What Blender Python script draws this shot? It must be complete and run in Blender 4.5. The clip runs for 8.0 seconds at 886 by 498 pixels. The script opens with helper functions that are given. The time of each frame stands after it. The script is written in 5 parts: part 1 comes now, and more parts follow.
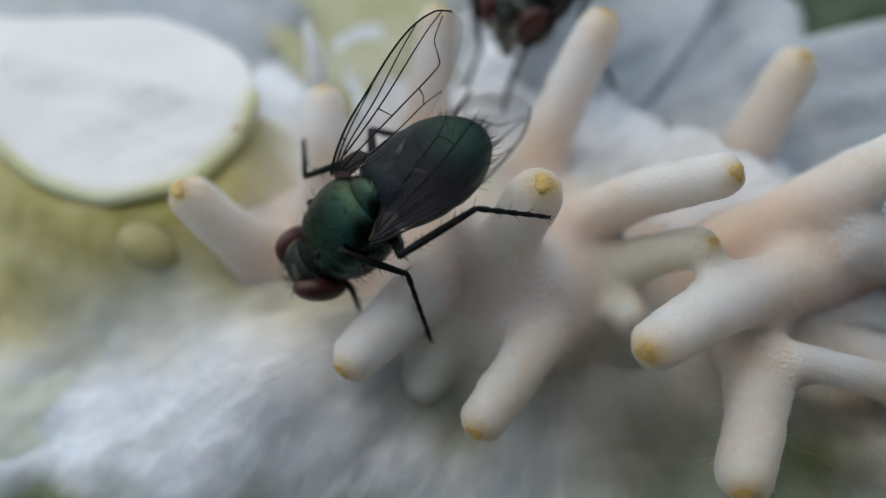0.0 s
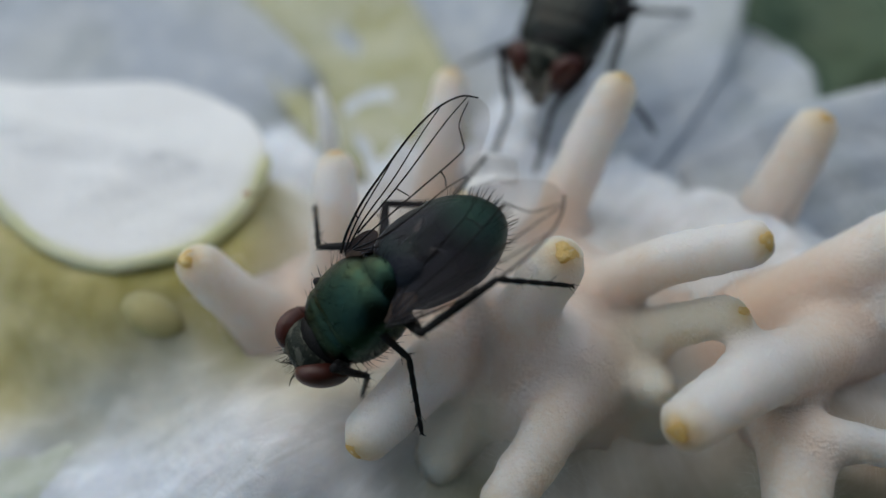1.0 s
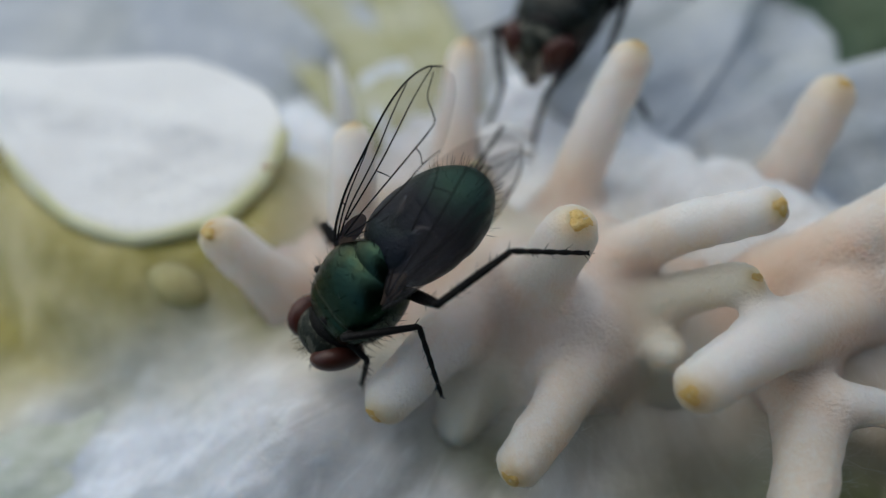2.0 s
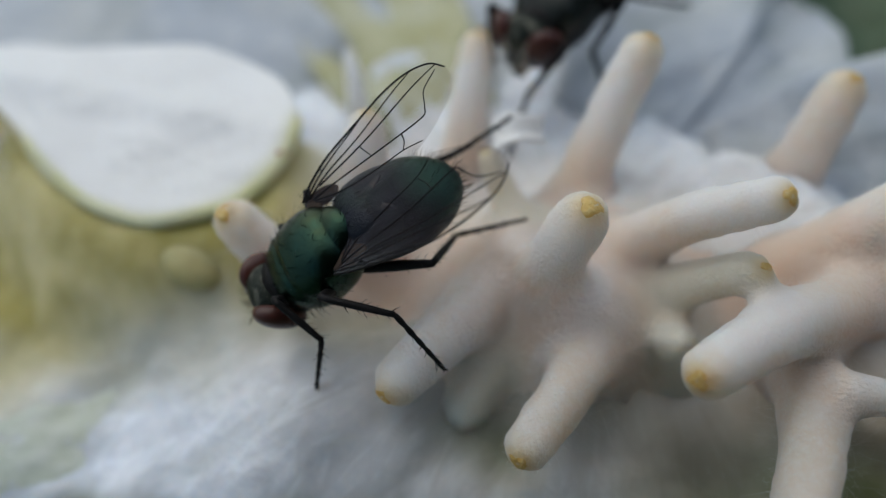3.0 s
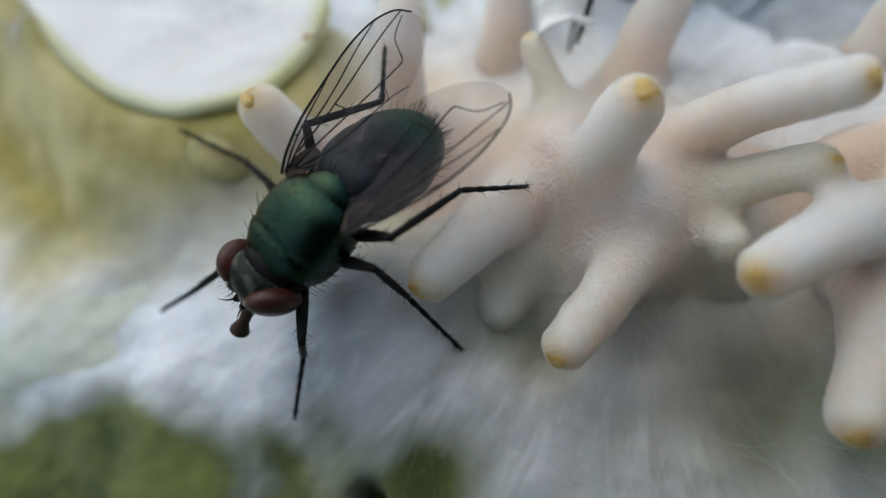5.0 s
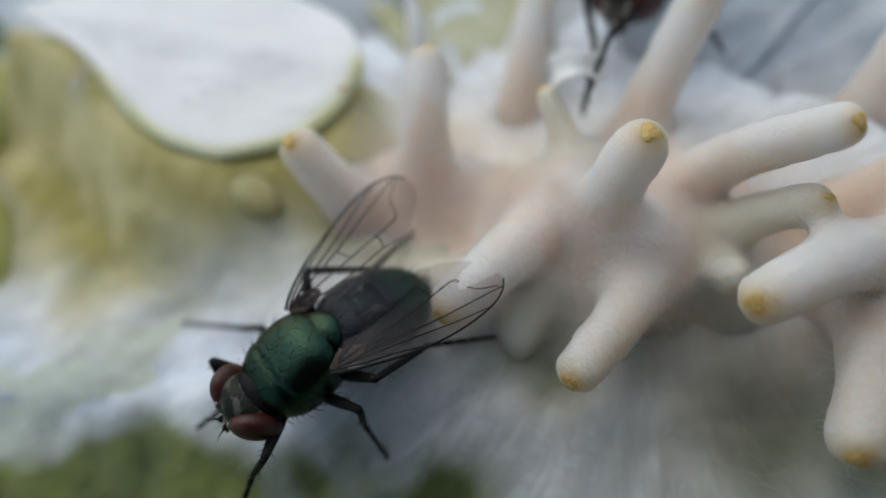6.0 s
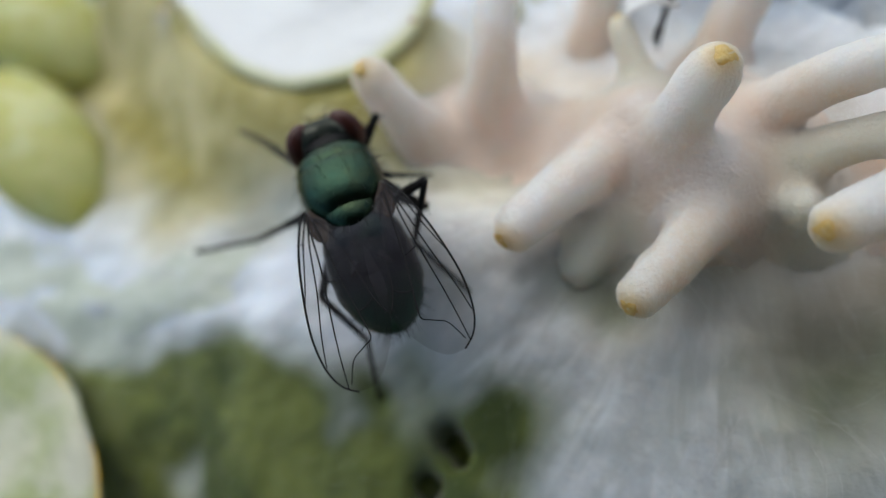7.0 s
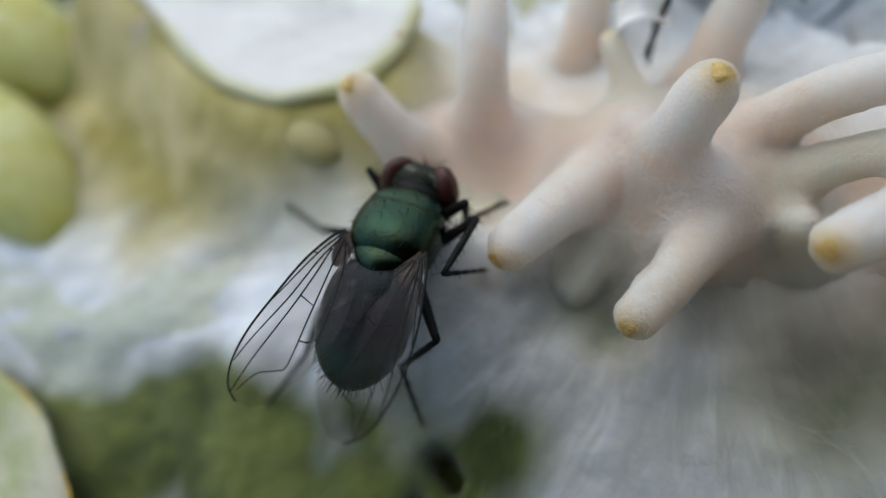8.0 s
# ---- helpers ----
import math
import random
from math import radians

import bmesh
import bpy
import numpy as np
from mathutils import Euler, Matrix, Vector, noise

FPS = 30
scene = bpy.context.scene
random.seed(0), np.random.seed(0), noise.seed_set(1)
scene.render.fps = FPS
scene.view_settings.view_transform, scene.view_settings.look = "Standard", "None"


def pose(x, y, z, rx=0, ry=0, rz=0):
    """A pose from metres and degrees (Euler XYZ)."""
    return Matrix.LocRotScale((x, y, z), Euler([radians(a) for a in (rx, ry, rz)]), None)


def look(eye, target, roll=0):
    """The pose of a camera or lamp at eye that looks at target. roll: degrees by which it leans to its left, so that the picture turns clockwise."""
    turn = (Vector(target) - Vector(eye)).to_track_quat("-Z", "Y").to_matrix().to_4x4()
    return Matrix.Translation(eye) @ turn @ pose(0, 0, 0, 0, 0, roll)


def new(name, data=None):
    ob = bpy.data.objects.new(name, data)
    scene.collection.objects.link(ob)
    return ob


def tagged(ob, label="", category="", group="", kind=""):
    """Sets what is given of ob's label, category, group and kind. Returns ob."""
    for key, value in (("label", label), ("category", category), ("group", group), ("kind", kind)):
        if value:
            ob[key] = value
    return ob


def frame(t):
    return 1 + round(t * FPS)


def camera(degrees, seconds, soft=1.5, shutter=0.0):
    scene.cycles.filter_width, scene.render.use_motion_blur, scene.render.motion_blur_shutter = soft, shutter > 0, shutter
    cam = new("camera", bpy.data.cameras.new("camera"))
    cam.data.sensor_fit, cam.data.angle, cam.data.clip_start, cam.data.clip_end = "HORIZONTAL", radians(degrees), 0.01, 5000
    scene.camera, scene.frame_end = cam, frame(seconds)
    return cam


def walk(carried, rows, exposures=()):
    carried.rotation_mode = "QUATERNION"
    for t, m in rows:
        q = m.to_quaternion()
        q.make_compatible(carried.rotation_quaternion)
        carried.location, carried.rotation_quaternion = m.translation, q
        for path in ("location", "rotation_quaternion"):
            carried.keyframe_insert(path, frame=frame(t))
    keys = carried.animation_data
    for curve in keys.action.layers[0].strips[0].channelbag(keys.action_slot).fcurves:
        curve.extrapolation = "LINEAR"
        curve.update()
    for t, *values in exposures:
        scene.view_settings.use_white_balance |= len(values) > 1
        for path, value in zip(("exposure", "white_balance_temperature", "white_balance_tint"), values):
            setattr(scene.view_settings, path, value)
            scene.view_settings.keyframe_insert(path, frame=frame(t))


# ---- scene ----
import functools

# All shapes are written in millimetres; MM turns them into metres.
MM = 0.001

cam = camera(68.0, 8.0, soft=1.3)
cam.data.dof.use_dof = True
cam.data.dof.focus_distance = 19.3 * MM
cam.data.dof.aperture_fstop = 20.0

PATH = [
    (0, (1.727, -9.182, 21.776), (1.588, -8.202, 20.038), -8.84),
    (0.5, (1.792, -9.630, 22.186), (1.605, -8.587, 20.490), -10.37),
    (1, (1.350, -8.299, 21.464), (1.201, -7.187, 19.808), -8.72),
    (1.5, (1.470, -8.478, 21.543), (1.285, -7.393, 19.873), -10.58),
    (2.8, (1.229, -9.042, 21.789), (1.019, -8.025, 20.080), -12.86),
    (3, (1.179, -9.168, 21.642), (0.963, -8.121, 19.952), -11.60),
    (3.5, (0.970, -8.876, 22.028), (0.787, -7.776, 20.367), -10.14),
    (4, (0.859, -9.035, 21.752), (0.651, -7.951, 20.084), -11.15),
    (4.5, (0.924, -9.734, 20.946), (0.653, -8.836, 19.180), -15.45),
    (5, (0.863, -9.349, 20.184), (0.549, -8.521, 18.391), -18.63),
    (5.2, (0.589, -9.274, 20.215), (0.282, -8.389, 18.448), -17.17),
    (6.3, (1.010, -11.752, 21.405), (0.561, -10.773, 19.719), -20.46),
    (6.5, (0.855, -12.089, 20.942), (0.325, -11.251, 19.205), -26.62),
    (7, (1.185, -12.247, 20.991), (0.627, -11.385, 19.275), -26.58),
    (7.5, (0.684, -11.945, 21.058), (0.190, -11.020, 19.355), -22.94),
    (8, (0.491, -11.787, 20.695), (0.003, -10.884, 18.979), -23.02),
]
walk(cam, [(t, look(Vector(eye) * MM, Vector(target) * MM, roll)) for t, eye, target, roll in PATH],
     exposures=[(t, stops, 6350, 3) for t, stops in (
         (0.0, -0.22), (0.5, -0.24), (1.0, -0.34), (1.5, -0.30), (3.0, -0.31), (4.0, -0.34), (4.5, -0.28), (5.0, -0.11), (6.3, -0.21), (6.5, -0.20), (7.0, 0.06), (7.5, -0.03), (8.0, -0.04))])

# ---------------------------------------------------------------- light
SUN_ELEVATION, SUN_TURN = radians(57), radians(-30)
world = bpy.data.worlds.new("overcast_sky")
scene.world = world
world.use_nodes = True
sky = world.node_tree.nodes.new("ShaderNodeTexSky")
sky.sky_type = "NISHITA"
sky.sun_disc = False
sky.sun_elevation = SUN_ELEVATION
sky.sun_rotation = SUN_TURN
sky.air_density, sky.dust_density = 1.2, 3.0
background = world.node_tree.nodes["Background"]
background.inputs["Strength"].default_value = 0.15
world.node_tree.links.new(sky.outputs["Color"], background.inputs["Color"])

sun_data = bpy.data.lights.new("sun", "SUN")
sun_data.energy, sun_data.angle, sun_data.color = 1.4, radians(110), (1.0, 0.97, 0.92)
sun = new("sun", sun_data)
toward = Vector((math.sin(SUN_TURN) * math.cos(SUN_ELEVATION), math.cos(SUN_TURN) * math.cos(SUN_ELEVATION), math.sin(SUN_ELEVATION)))
sun.matrix_world = look(toward, (0, 0, 0))


# ---------------------------------------------------------------- materials
def material(name, base, rough=0.5, metal=0.0, spots=(), grain=(), bump=(), subsurface=0.0, sheen=0.0, through_light=0.0, spec=0.5, streaks=()):
    """A node material in millimetre coordinates. spots and grain: (scale per mm, strength, colour) mixed into the base by noise;
    bump: rows of (scale per mm, height in mm)."""
    m = bpy.data.materials.new(name)
    m.use_nodes = True
    nodes, links = m.node_tree.nodes, m.node_tree.links
    shader = nodes["Principled BSDF"]
    shader.inputs["Roughness"].default_value = rough
    shader.inputs["Metallic"].default_value = metal
    shader.inputs["Specular IOR Level"].default_value = spec
    shader.inputs["Sheen Weight"].default_value = sheen
    if subsurface:
        shader.inputs["Subsurface Weight"].default_value = subsurface
        shader.inputs["Subsurface Radius"].default_value = (1.0, 0.82, 0.68)
        shader.inputs["Subsurface Scale"].default_value = 2.2 * MM
    place = nodes.new("ShaderNodeTexCoord")
    scaled = nodes.new("ShaderNodeVectorMath")
    scaled.operation = "SCALE"
    scaled.inputs["Scale"].default_value = 1.0 / MM
    links.new(place.outputs["Object"], scaled.inputs[0])

    def cloud(scale, detail=4.0):
        n = nodes.new("ShaderNodeTexNoise")
        n.inputs["Scale"].default_value, n.inputs["Detail"].default_value = scale, detail
        links.new(scaled.outputs[0], n.inputs["Vector"])
        return n.outputs["Fac"]

    def streaked(angle, scale, stretch):
        turn = nodes.new("ShaderNodeMapping")
        turn.inputs["Rotation"].default_value = (0, 0, radians(angle))
        turn.inputs["Scale"].default_value = (scale / stretch, scale, scale)
        links.new(scaled.outputs[0], turn.inputs["Vector"])
        n = nodes.new("ShaderNodeTexNoise")
        n.inputs["Scale"].default_value, n.inputs["Detail"].default_value = 1.0, 5.0
        n.inputs["Distortion"].default_value = 0.6
        links.new(turn.outputs[0], n.inputs["Vector"])
        return n.outputs["Fac"]

    colour = nodes.new("ShaderNodeRGB")
    colour.outputs[0].default_value = (*base, 1)
    last = colour.outputs[0]
    for scale, low, high, strength, tint in (*spots, *grain):
        ramp = nodes.new("ShaderNodeMapRange")
        ramp.inputs["From Min"].default_value, ramp.inputs["From Max"].default_value = low, high
        ramp.inputs["To Max"].default_value = strength
        links.new(cloud(scale), ramp.inputs["Value"])
        mix = nodes.new("ShaderNodeMix")
        mix.data_type = "RGBA"
        links.new(ramp.outputs[0], mix.inputs["Factor"])
        links.new(last, mix.inputs[6])
        mix.inputs[7].default_value = (*tint, 1)
        last = mix.outputs[2]
    links.new(last, shader.inputs["Base Color"])
    normal = None
    for scale, height in bump:
        b = nodes.new("ShaderNodeBump")
        b.inputs["Distance"].default_value = height * MM
        links.new(cloud(scale, 6.0), b.inputs["Height"])
        if normal:
            links.new(normal, b.inputs["Normal"])
        normal = b.outputs[0]
    for angle, scale, stretch, height in streaks:
        b = nodes.new("ShaderNodeBump")
        b.inputs["Distance"].default_value = height * MM
        links.new(streaked(angle, scale, stretch), b.inputs["Height"])
        if normal:
            links.new(normal, b.inputs["Normal"])
        normal = b.outputs[0]
    if normal:
        links.new(normal, shader.inputs["Normal"])
    if through_light:
        glow = nodes.new("ShaderNodeBsdfTranslucent")
        links.new(last, glow.inputs["Color"])
        both = nodes.new("ShaderNodeMixShader")
        both.inputs[0].default_value = through_light
        links.new(shader.outputs[0], both.inputs[1])
        links.new(glow.outputs[0], both.inputs[2])
        links.new(both.outputs[0], nodes["Material Output"].inputs["Surface"])
    return m


def firm_seams(m, name="seam"):
    """Less light seeps through the skin where two fingers grow together."""
    nodes, links = m.node_tree.nodes, m.node_tree.links
    seam = nodes.new("ShaderNodeAttribute")
    seam.attribute_name = name
    rest = nodes.new("ShaderNodeMath")
    rest.operation = "SUBTRACT"
    rest.inputs[0].default_value = 1.0
    links.new(seam.outputs["Fac"], rest.inputs[1])
    links.new(rest.outputs[0], nodes["Principled BSDF"].inputs["Subsurface Weight"])


finger_skin = material("finger_skin", (0.89, 0.84, 0.82), 0.40, spots=((0.30, 0.44, 0.60, 0.7, (0.80, 0.65, 0.52)),),
                       grain=((4.0, 0.45, 0.7, 0.35, (0.90, 0.87, 0.85)), (14.0, 0.58, 0.7, 0.4, (0.94, 0.93, 0.93))), bump=((2.0, 0.10), (8.0, 0.05), (24.0, 0.028)), subsurface=1.0, sheen=0.3, through_light=0.20)
pore_skin = material("pore_skin", (0.76, 0.47, 0.14), 0.5, spots=((2.2, 0.4, 0.62, 0.7, (0.66, 0.36, 0.08)),), grain=((5.0, 0.48, 0.65, 0.4, (0.80, 0.60, 0.30)),), bump=((5.0, 0.08), (14.0, 0.05)), subsurface=0.5)
fibre = material("fibre", (0.86, 0.86, 0.86), 0.6, through_light=0.6)
petal_skin = material("petal_skin", (0.93, 0.93, 0.93), 0.35, spots=((0.3, 0.45, 0.7, 0.4, (0.84, 0.84, 0.82)),), grain=((2.0, 0.4, 0.7, 0.4, (0.9, 0.9, 0.92)),),
                      bump=((0.9, 0.16), (4.0, 0.06)), subsurface=0.1, through_light=0.25)
# white petals toned down to grey-blue: the weaker light there is in the colour
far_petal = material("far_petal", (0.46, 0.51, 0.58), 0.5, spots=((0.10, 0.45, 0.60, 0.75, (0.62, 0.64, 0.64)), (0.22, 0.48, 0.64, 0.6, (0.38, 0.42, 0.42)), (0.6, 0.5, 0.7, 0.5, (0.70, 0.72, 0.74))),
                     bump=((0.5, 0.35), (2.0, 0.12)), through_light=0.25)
film_skin = material("film_skin", (0.62, 0.67, 0.58), 0.4, spots=((0.3, 0.42, 0.62, 0.7, (0.56, 0.61, 0.50)),), grain=((1.5, 0.45, 0.7, 0.4, (0.80, 0.82, 0.82)),), bump=((1.5, 0.08),), through_light=0.35, streaks=((15, 0.9, 6.0, 0.2),))
olive_skin = material("olive_skin", (0.42, 0.42, 0.27), 0.5, spots=((0.22, 0.4, 0.62, 0.8, (0.30, 0.29, 0.12)), (0.5, 0.5, 0.7, 0.6, (0.52, 0.53, 0.46))),
                      bump=((1.0, 0.3), (5.0, 0.08)), subsurface=0.2)
bud_skin = material("bud_skin", (0.50, 0.48, 0.10), 0.45, spots=((0.18, 0.4, 0.65, 0.8, (0.60, 0.60, 0.26)), (0.45, 0.48, 0.62, 0.6, (0.70, 0.72, 0.40)), (0.8, 0.5, 0.7, 0.5, (0.40, 0.44, 0.10))),
                    bump=((0.6, 0.3), (2.0, 0.12)), subsurface=0.7, through_light=0.15)
leaf_skin = material("leaf_skin", (0.11, 0.16, 0.035), 0.6, spots=((0.28, 0.42, 0.62, 0.75, (0.24, 0.28, 0.13)), (0.7, 0.52, 0.72, 0.6, (0.42, 0.46, 0.36))),
                     grain=((3.0, 0.45, 0.7, 0.3, (0.05, 0.09, 0.02)),), bump=((0.8, 0.4), (4.0, 0.1)), through_light=0.1)
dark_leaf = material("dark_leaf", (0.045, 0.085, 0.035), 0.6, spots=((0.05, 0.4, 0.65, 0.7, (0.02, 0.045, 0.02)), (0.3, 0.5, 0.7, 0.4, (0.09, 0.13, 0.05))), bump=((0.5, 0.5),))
pale_leaf = material("pale_leaf", (0.50, 0.49, 0.37), 0.5, spots=((0.2, 0.42, 0.6, 0.8, (0.26, 0.31, 0.09)), (0.9, 0.5, 0.7, 0.4, (0.58, 0.57, 0.47))), bump=((1.5, 0.2),), subsurface=0.2)
rim_skin = material("rim_skin", (0.74, 0.72, 0.38), 0.5, spots=((0.5, 0.45, 0.65, 0.6, (0.80, 0.80, 0.58)),), bump=((2.0, 0.06),), subsurface=0.6, through_light=0.3)
pale_bud = material("pale_bud", (0.40, 0.36, 0.17), 0.7, spots=((0.8, 0.42, 0.62, 0.6, (0.30, 0.27, 0.10)),), bump=((2.0, 0.1),), subsurface=0.6)
amber_edge = material("amber_edge", (0.62, 0.40, 0.03), 0.4, spots=((1.5, 0.45, 0.65, 0.7, (0.40, 0.22, 0.03)),), bump=((5.0, 0.06),))
# skin of the unseen slab that is added to block light
dark_slab = material("dark_slab", (0.09, 0.09, 0.088), 0.8, spots=((0.02, 0.4, 0.65, 0.6, (0.09, 0.085, 0.08)),), bump=((0.5, 0.4),))
brown_tip = material("brown_tip", (0.36, 0.17, 0.06), 0.6, bump=((5.0, 0.08),))
green_metal = material("green_metal", (0.022, 0.044, 0.031), 0.24, 1.0, spots=((0.6, 0.45, 0.65, 0.7, (0.040, 0.044, 0.020)), (1.4, 0.5, 0.7, 0.5, (0.016, 0.052, 0.044))),
                       grain=((10.0, 0.58, 0.66, 0.55, (0.005, 0.010, 0.008)),), bump=((5.0, 0.007), (14.0, 0.009), (34.0, 0.008)))
abdomen_metal = material("abdomen_metal", (0.010, 0.012, 0.017), 0.34, 0.8, spots=((0.45, 0.42, 0.62, 0.8, (0.008, 0.010, 0.018)), (1.0, 0.5, 0.7, 0.5, (0.010, 0.018, 0.014))),
                         bump=((6.0, 0.02), (18.0, 0.02)))
dark_metal = material("dark_metal", (0.010, 0.014, 0.012), 0.42, 0.5, spots=((0.7, 0.45, 0.65, 0.7, (0.022, 0.016, 0.010)),), bump=((9.0, 0.02),))
chitin = material("chitin", (0.010, 0.0095, 0.010), 0.5, spec=0.12, bump=((10.0, 0.03),))
grey_face = material("grey_face", (0.012, 0.016, 0.012), 0.45, 0.4, spec=0.2, spots=((2.5, 0.5, 0.60, 0.7, (0.10, 0.10, 0.08)),), bump=((9.0, 0.04),))
silver_face = material("silver_face", (0.38, 0.36, 0.30), 0.45, spots=((3.0, 0.45, 0.6, 0.7, (0.10, 0.09, 0.08)),), bump=((9.0, 0.04),))
eye_red = material("eye_red", (0.042, 0.013, 0.010), 0.32, spots=((0.8, 0.4, 0.7, 0.6, (0.085, 0.024, 0.016)),), bump=((18.0, 0.012),), spec=0.3)
slate_scale = material("slate_scale", (0.008, 0.008, 0.012), 0.30, spots=((1.2, 0.45, 0.65, 0.6, (0.014, 0.014, 0.020)),), bump=((3.0, 0.04),), spec=0.45)
amber_squama = material("amber_squama", (0.11, 0.075, 0.055), 0.55, spots=((1.5, 0.45, 0.62, 0.6, (0.05, 0.035, 0.03)),), through_light=0.45, spec=0.2)


def wing_material():
    """Clear wing membrane: see-through, smoky brown at its root, with a faint bluish sheen."""
    m = bpy.data.materials.new("wing_membrane")
    m.use_nodes = True
    nodes, links = m.node_tree.nodes, m.node_tree.links
    shader = nodes["Principled BSDF"]
    shader.inputs["Base Color"].default_value = (0.034, 0.028, 0.030, 1)
    shader.inputs["Specular Tint"].default_value = (0.78, 0.84, 1.0, 1)
    shader.inputs["Specular IOR Level"].default_value = 0.6
    shader.inputs["Roughness"].default_value = 0.20
    place = nodes.new("ShaderNodeTexCoord")
    ripple = nodes.new("ShaderNodeTexNoise")
    ripple.inputs["Scale"].default_value = 1.6 / MM
    links.new(place.outputs["Object"], ripple.inputs["Vector"])
    b = nodes.new("ShaderNodeBump")
    b.inputs["Distance"].default_value = 0.06 * MM
    links.new(ripple.outputs["Fac"], b.inputs["Height"])
    links.new(b.outputs[0], shader.inputs["Normal"])
    clear = nodes.new("ShaderNodeBsdfTransparent")
    clear.inputs["Color"].default_value = (0.84, 0.82, 0.81, 1)
    both = nodes.new("ShaderNodeMixShader")
    along = nodes.new("ShaderNodeSeparateXYZ")
    links.new(place.outputs["Object"], along.inputs[0])
    smoke = nodes.new("ShaderNodeMapRange")
    smoke.inputs["From Min"].default_value, smoke.inputs["From Max"].default_value = -4.0 * MM, -0.2 * MM
    smoke.inputs["To Min"].default_value, smoke.inputs["To Max"].default_value = 0.07, 0.32
    links.new(along.outputs["Y"], smoke.inputs["Value"])
    links.new(smoke.outputs[0], both.inputs[0])
    links.new(clear.outputs[0], both.inputs[1])
    links.new(shader.outputs[0], both.inputs[2])
    links.new(both.outputs[0], nodes["Material Output"].inputs["Surface"])
    return m


wing_membrane = wing_material()


def tip_tint(m, colour, name="tint"):
    """Lets the skin of a finger turn yellowish round its mouth, or warm at its foot, where crevice shade is painted in,
    by the mesh's own tint.
    """
    nodes, links = m.node_tree.nodes, m.node_tree.links
    shader = nodes["Principled BSDF"]
    last = shader.inputs["Base Color"].links[0].from_socket
    tint = nodes.new("ShaderNodeAttribute")
    tint.attribute_name = name
    mix = nodes.new("ShaderNodeMix")
    mix.data_type = "RGBA"
    links.new(tint.outputs["Fac"], mix.inputs["Factor"])
    links.new(last, mix.inputs[6])
    mix.inputs[7].default_value = (*colour, 1)
    links.new(mix.outputs[2], shader.inputs["Base Color"])


tip_tint(abdomen_metal, (0.018, 0.050, 0.036), "rear")
tip_tint(petal_skin, (0.62, 0.60, 0.24), "edge")
firm_seams(finger_skin)
# warm flesh tone, with the brownish shade between the fingers painted into it
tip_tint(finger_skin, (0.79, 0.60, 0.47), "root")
tip_tint(finger_skin, (0.79, 0.735, 0.61), "pale")
tip_tint(finger_skin, (0.77, 0.50, 0.15))


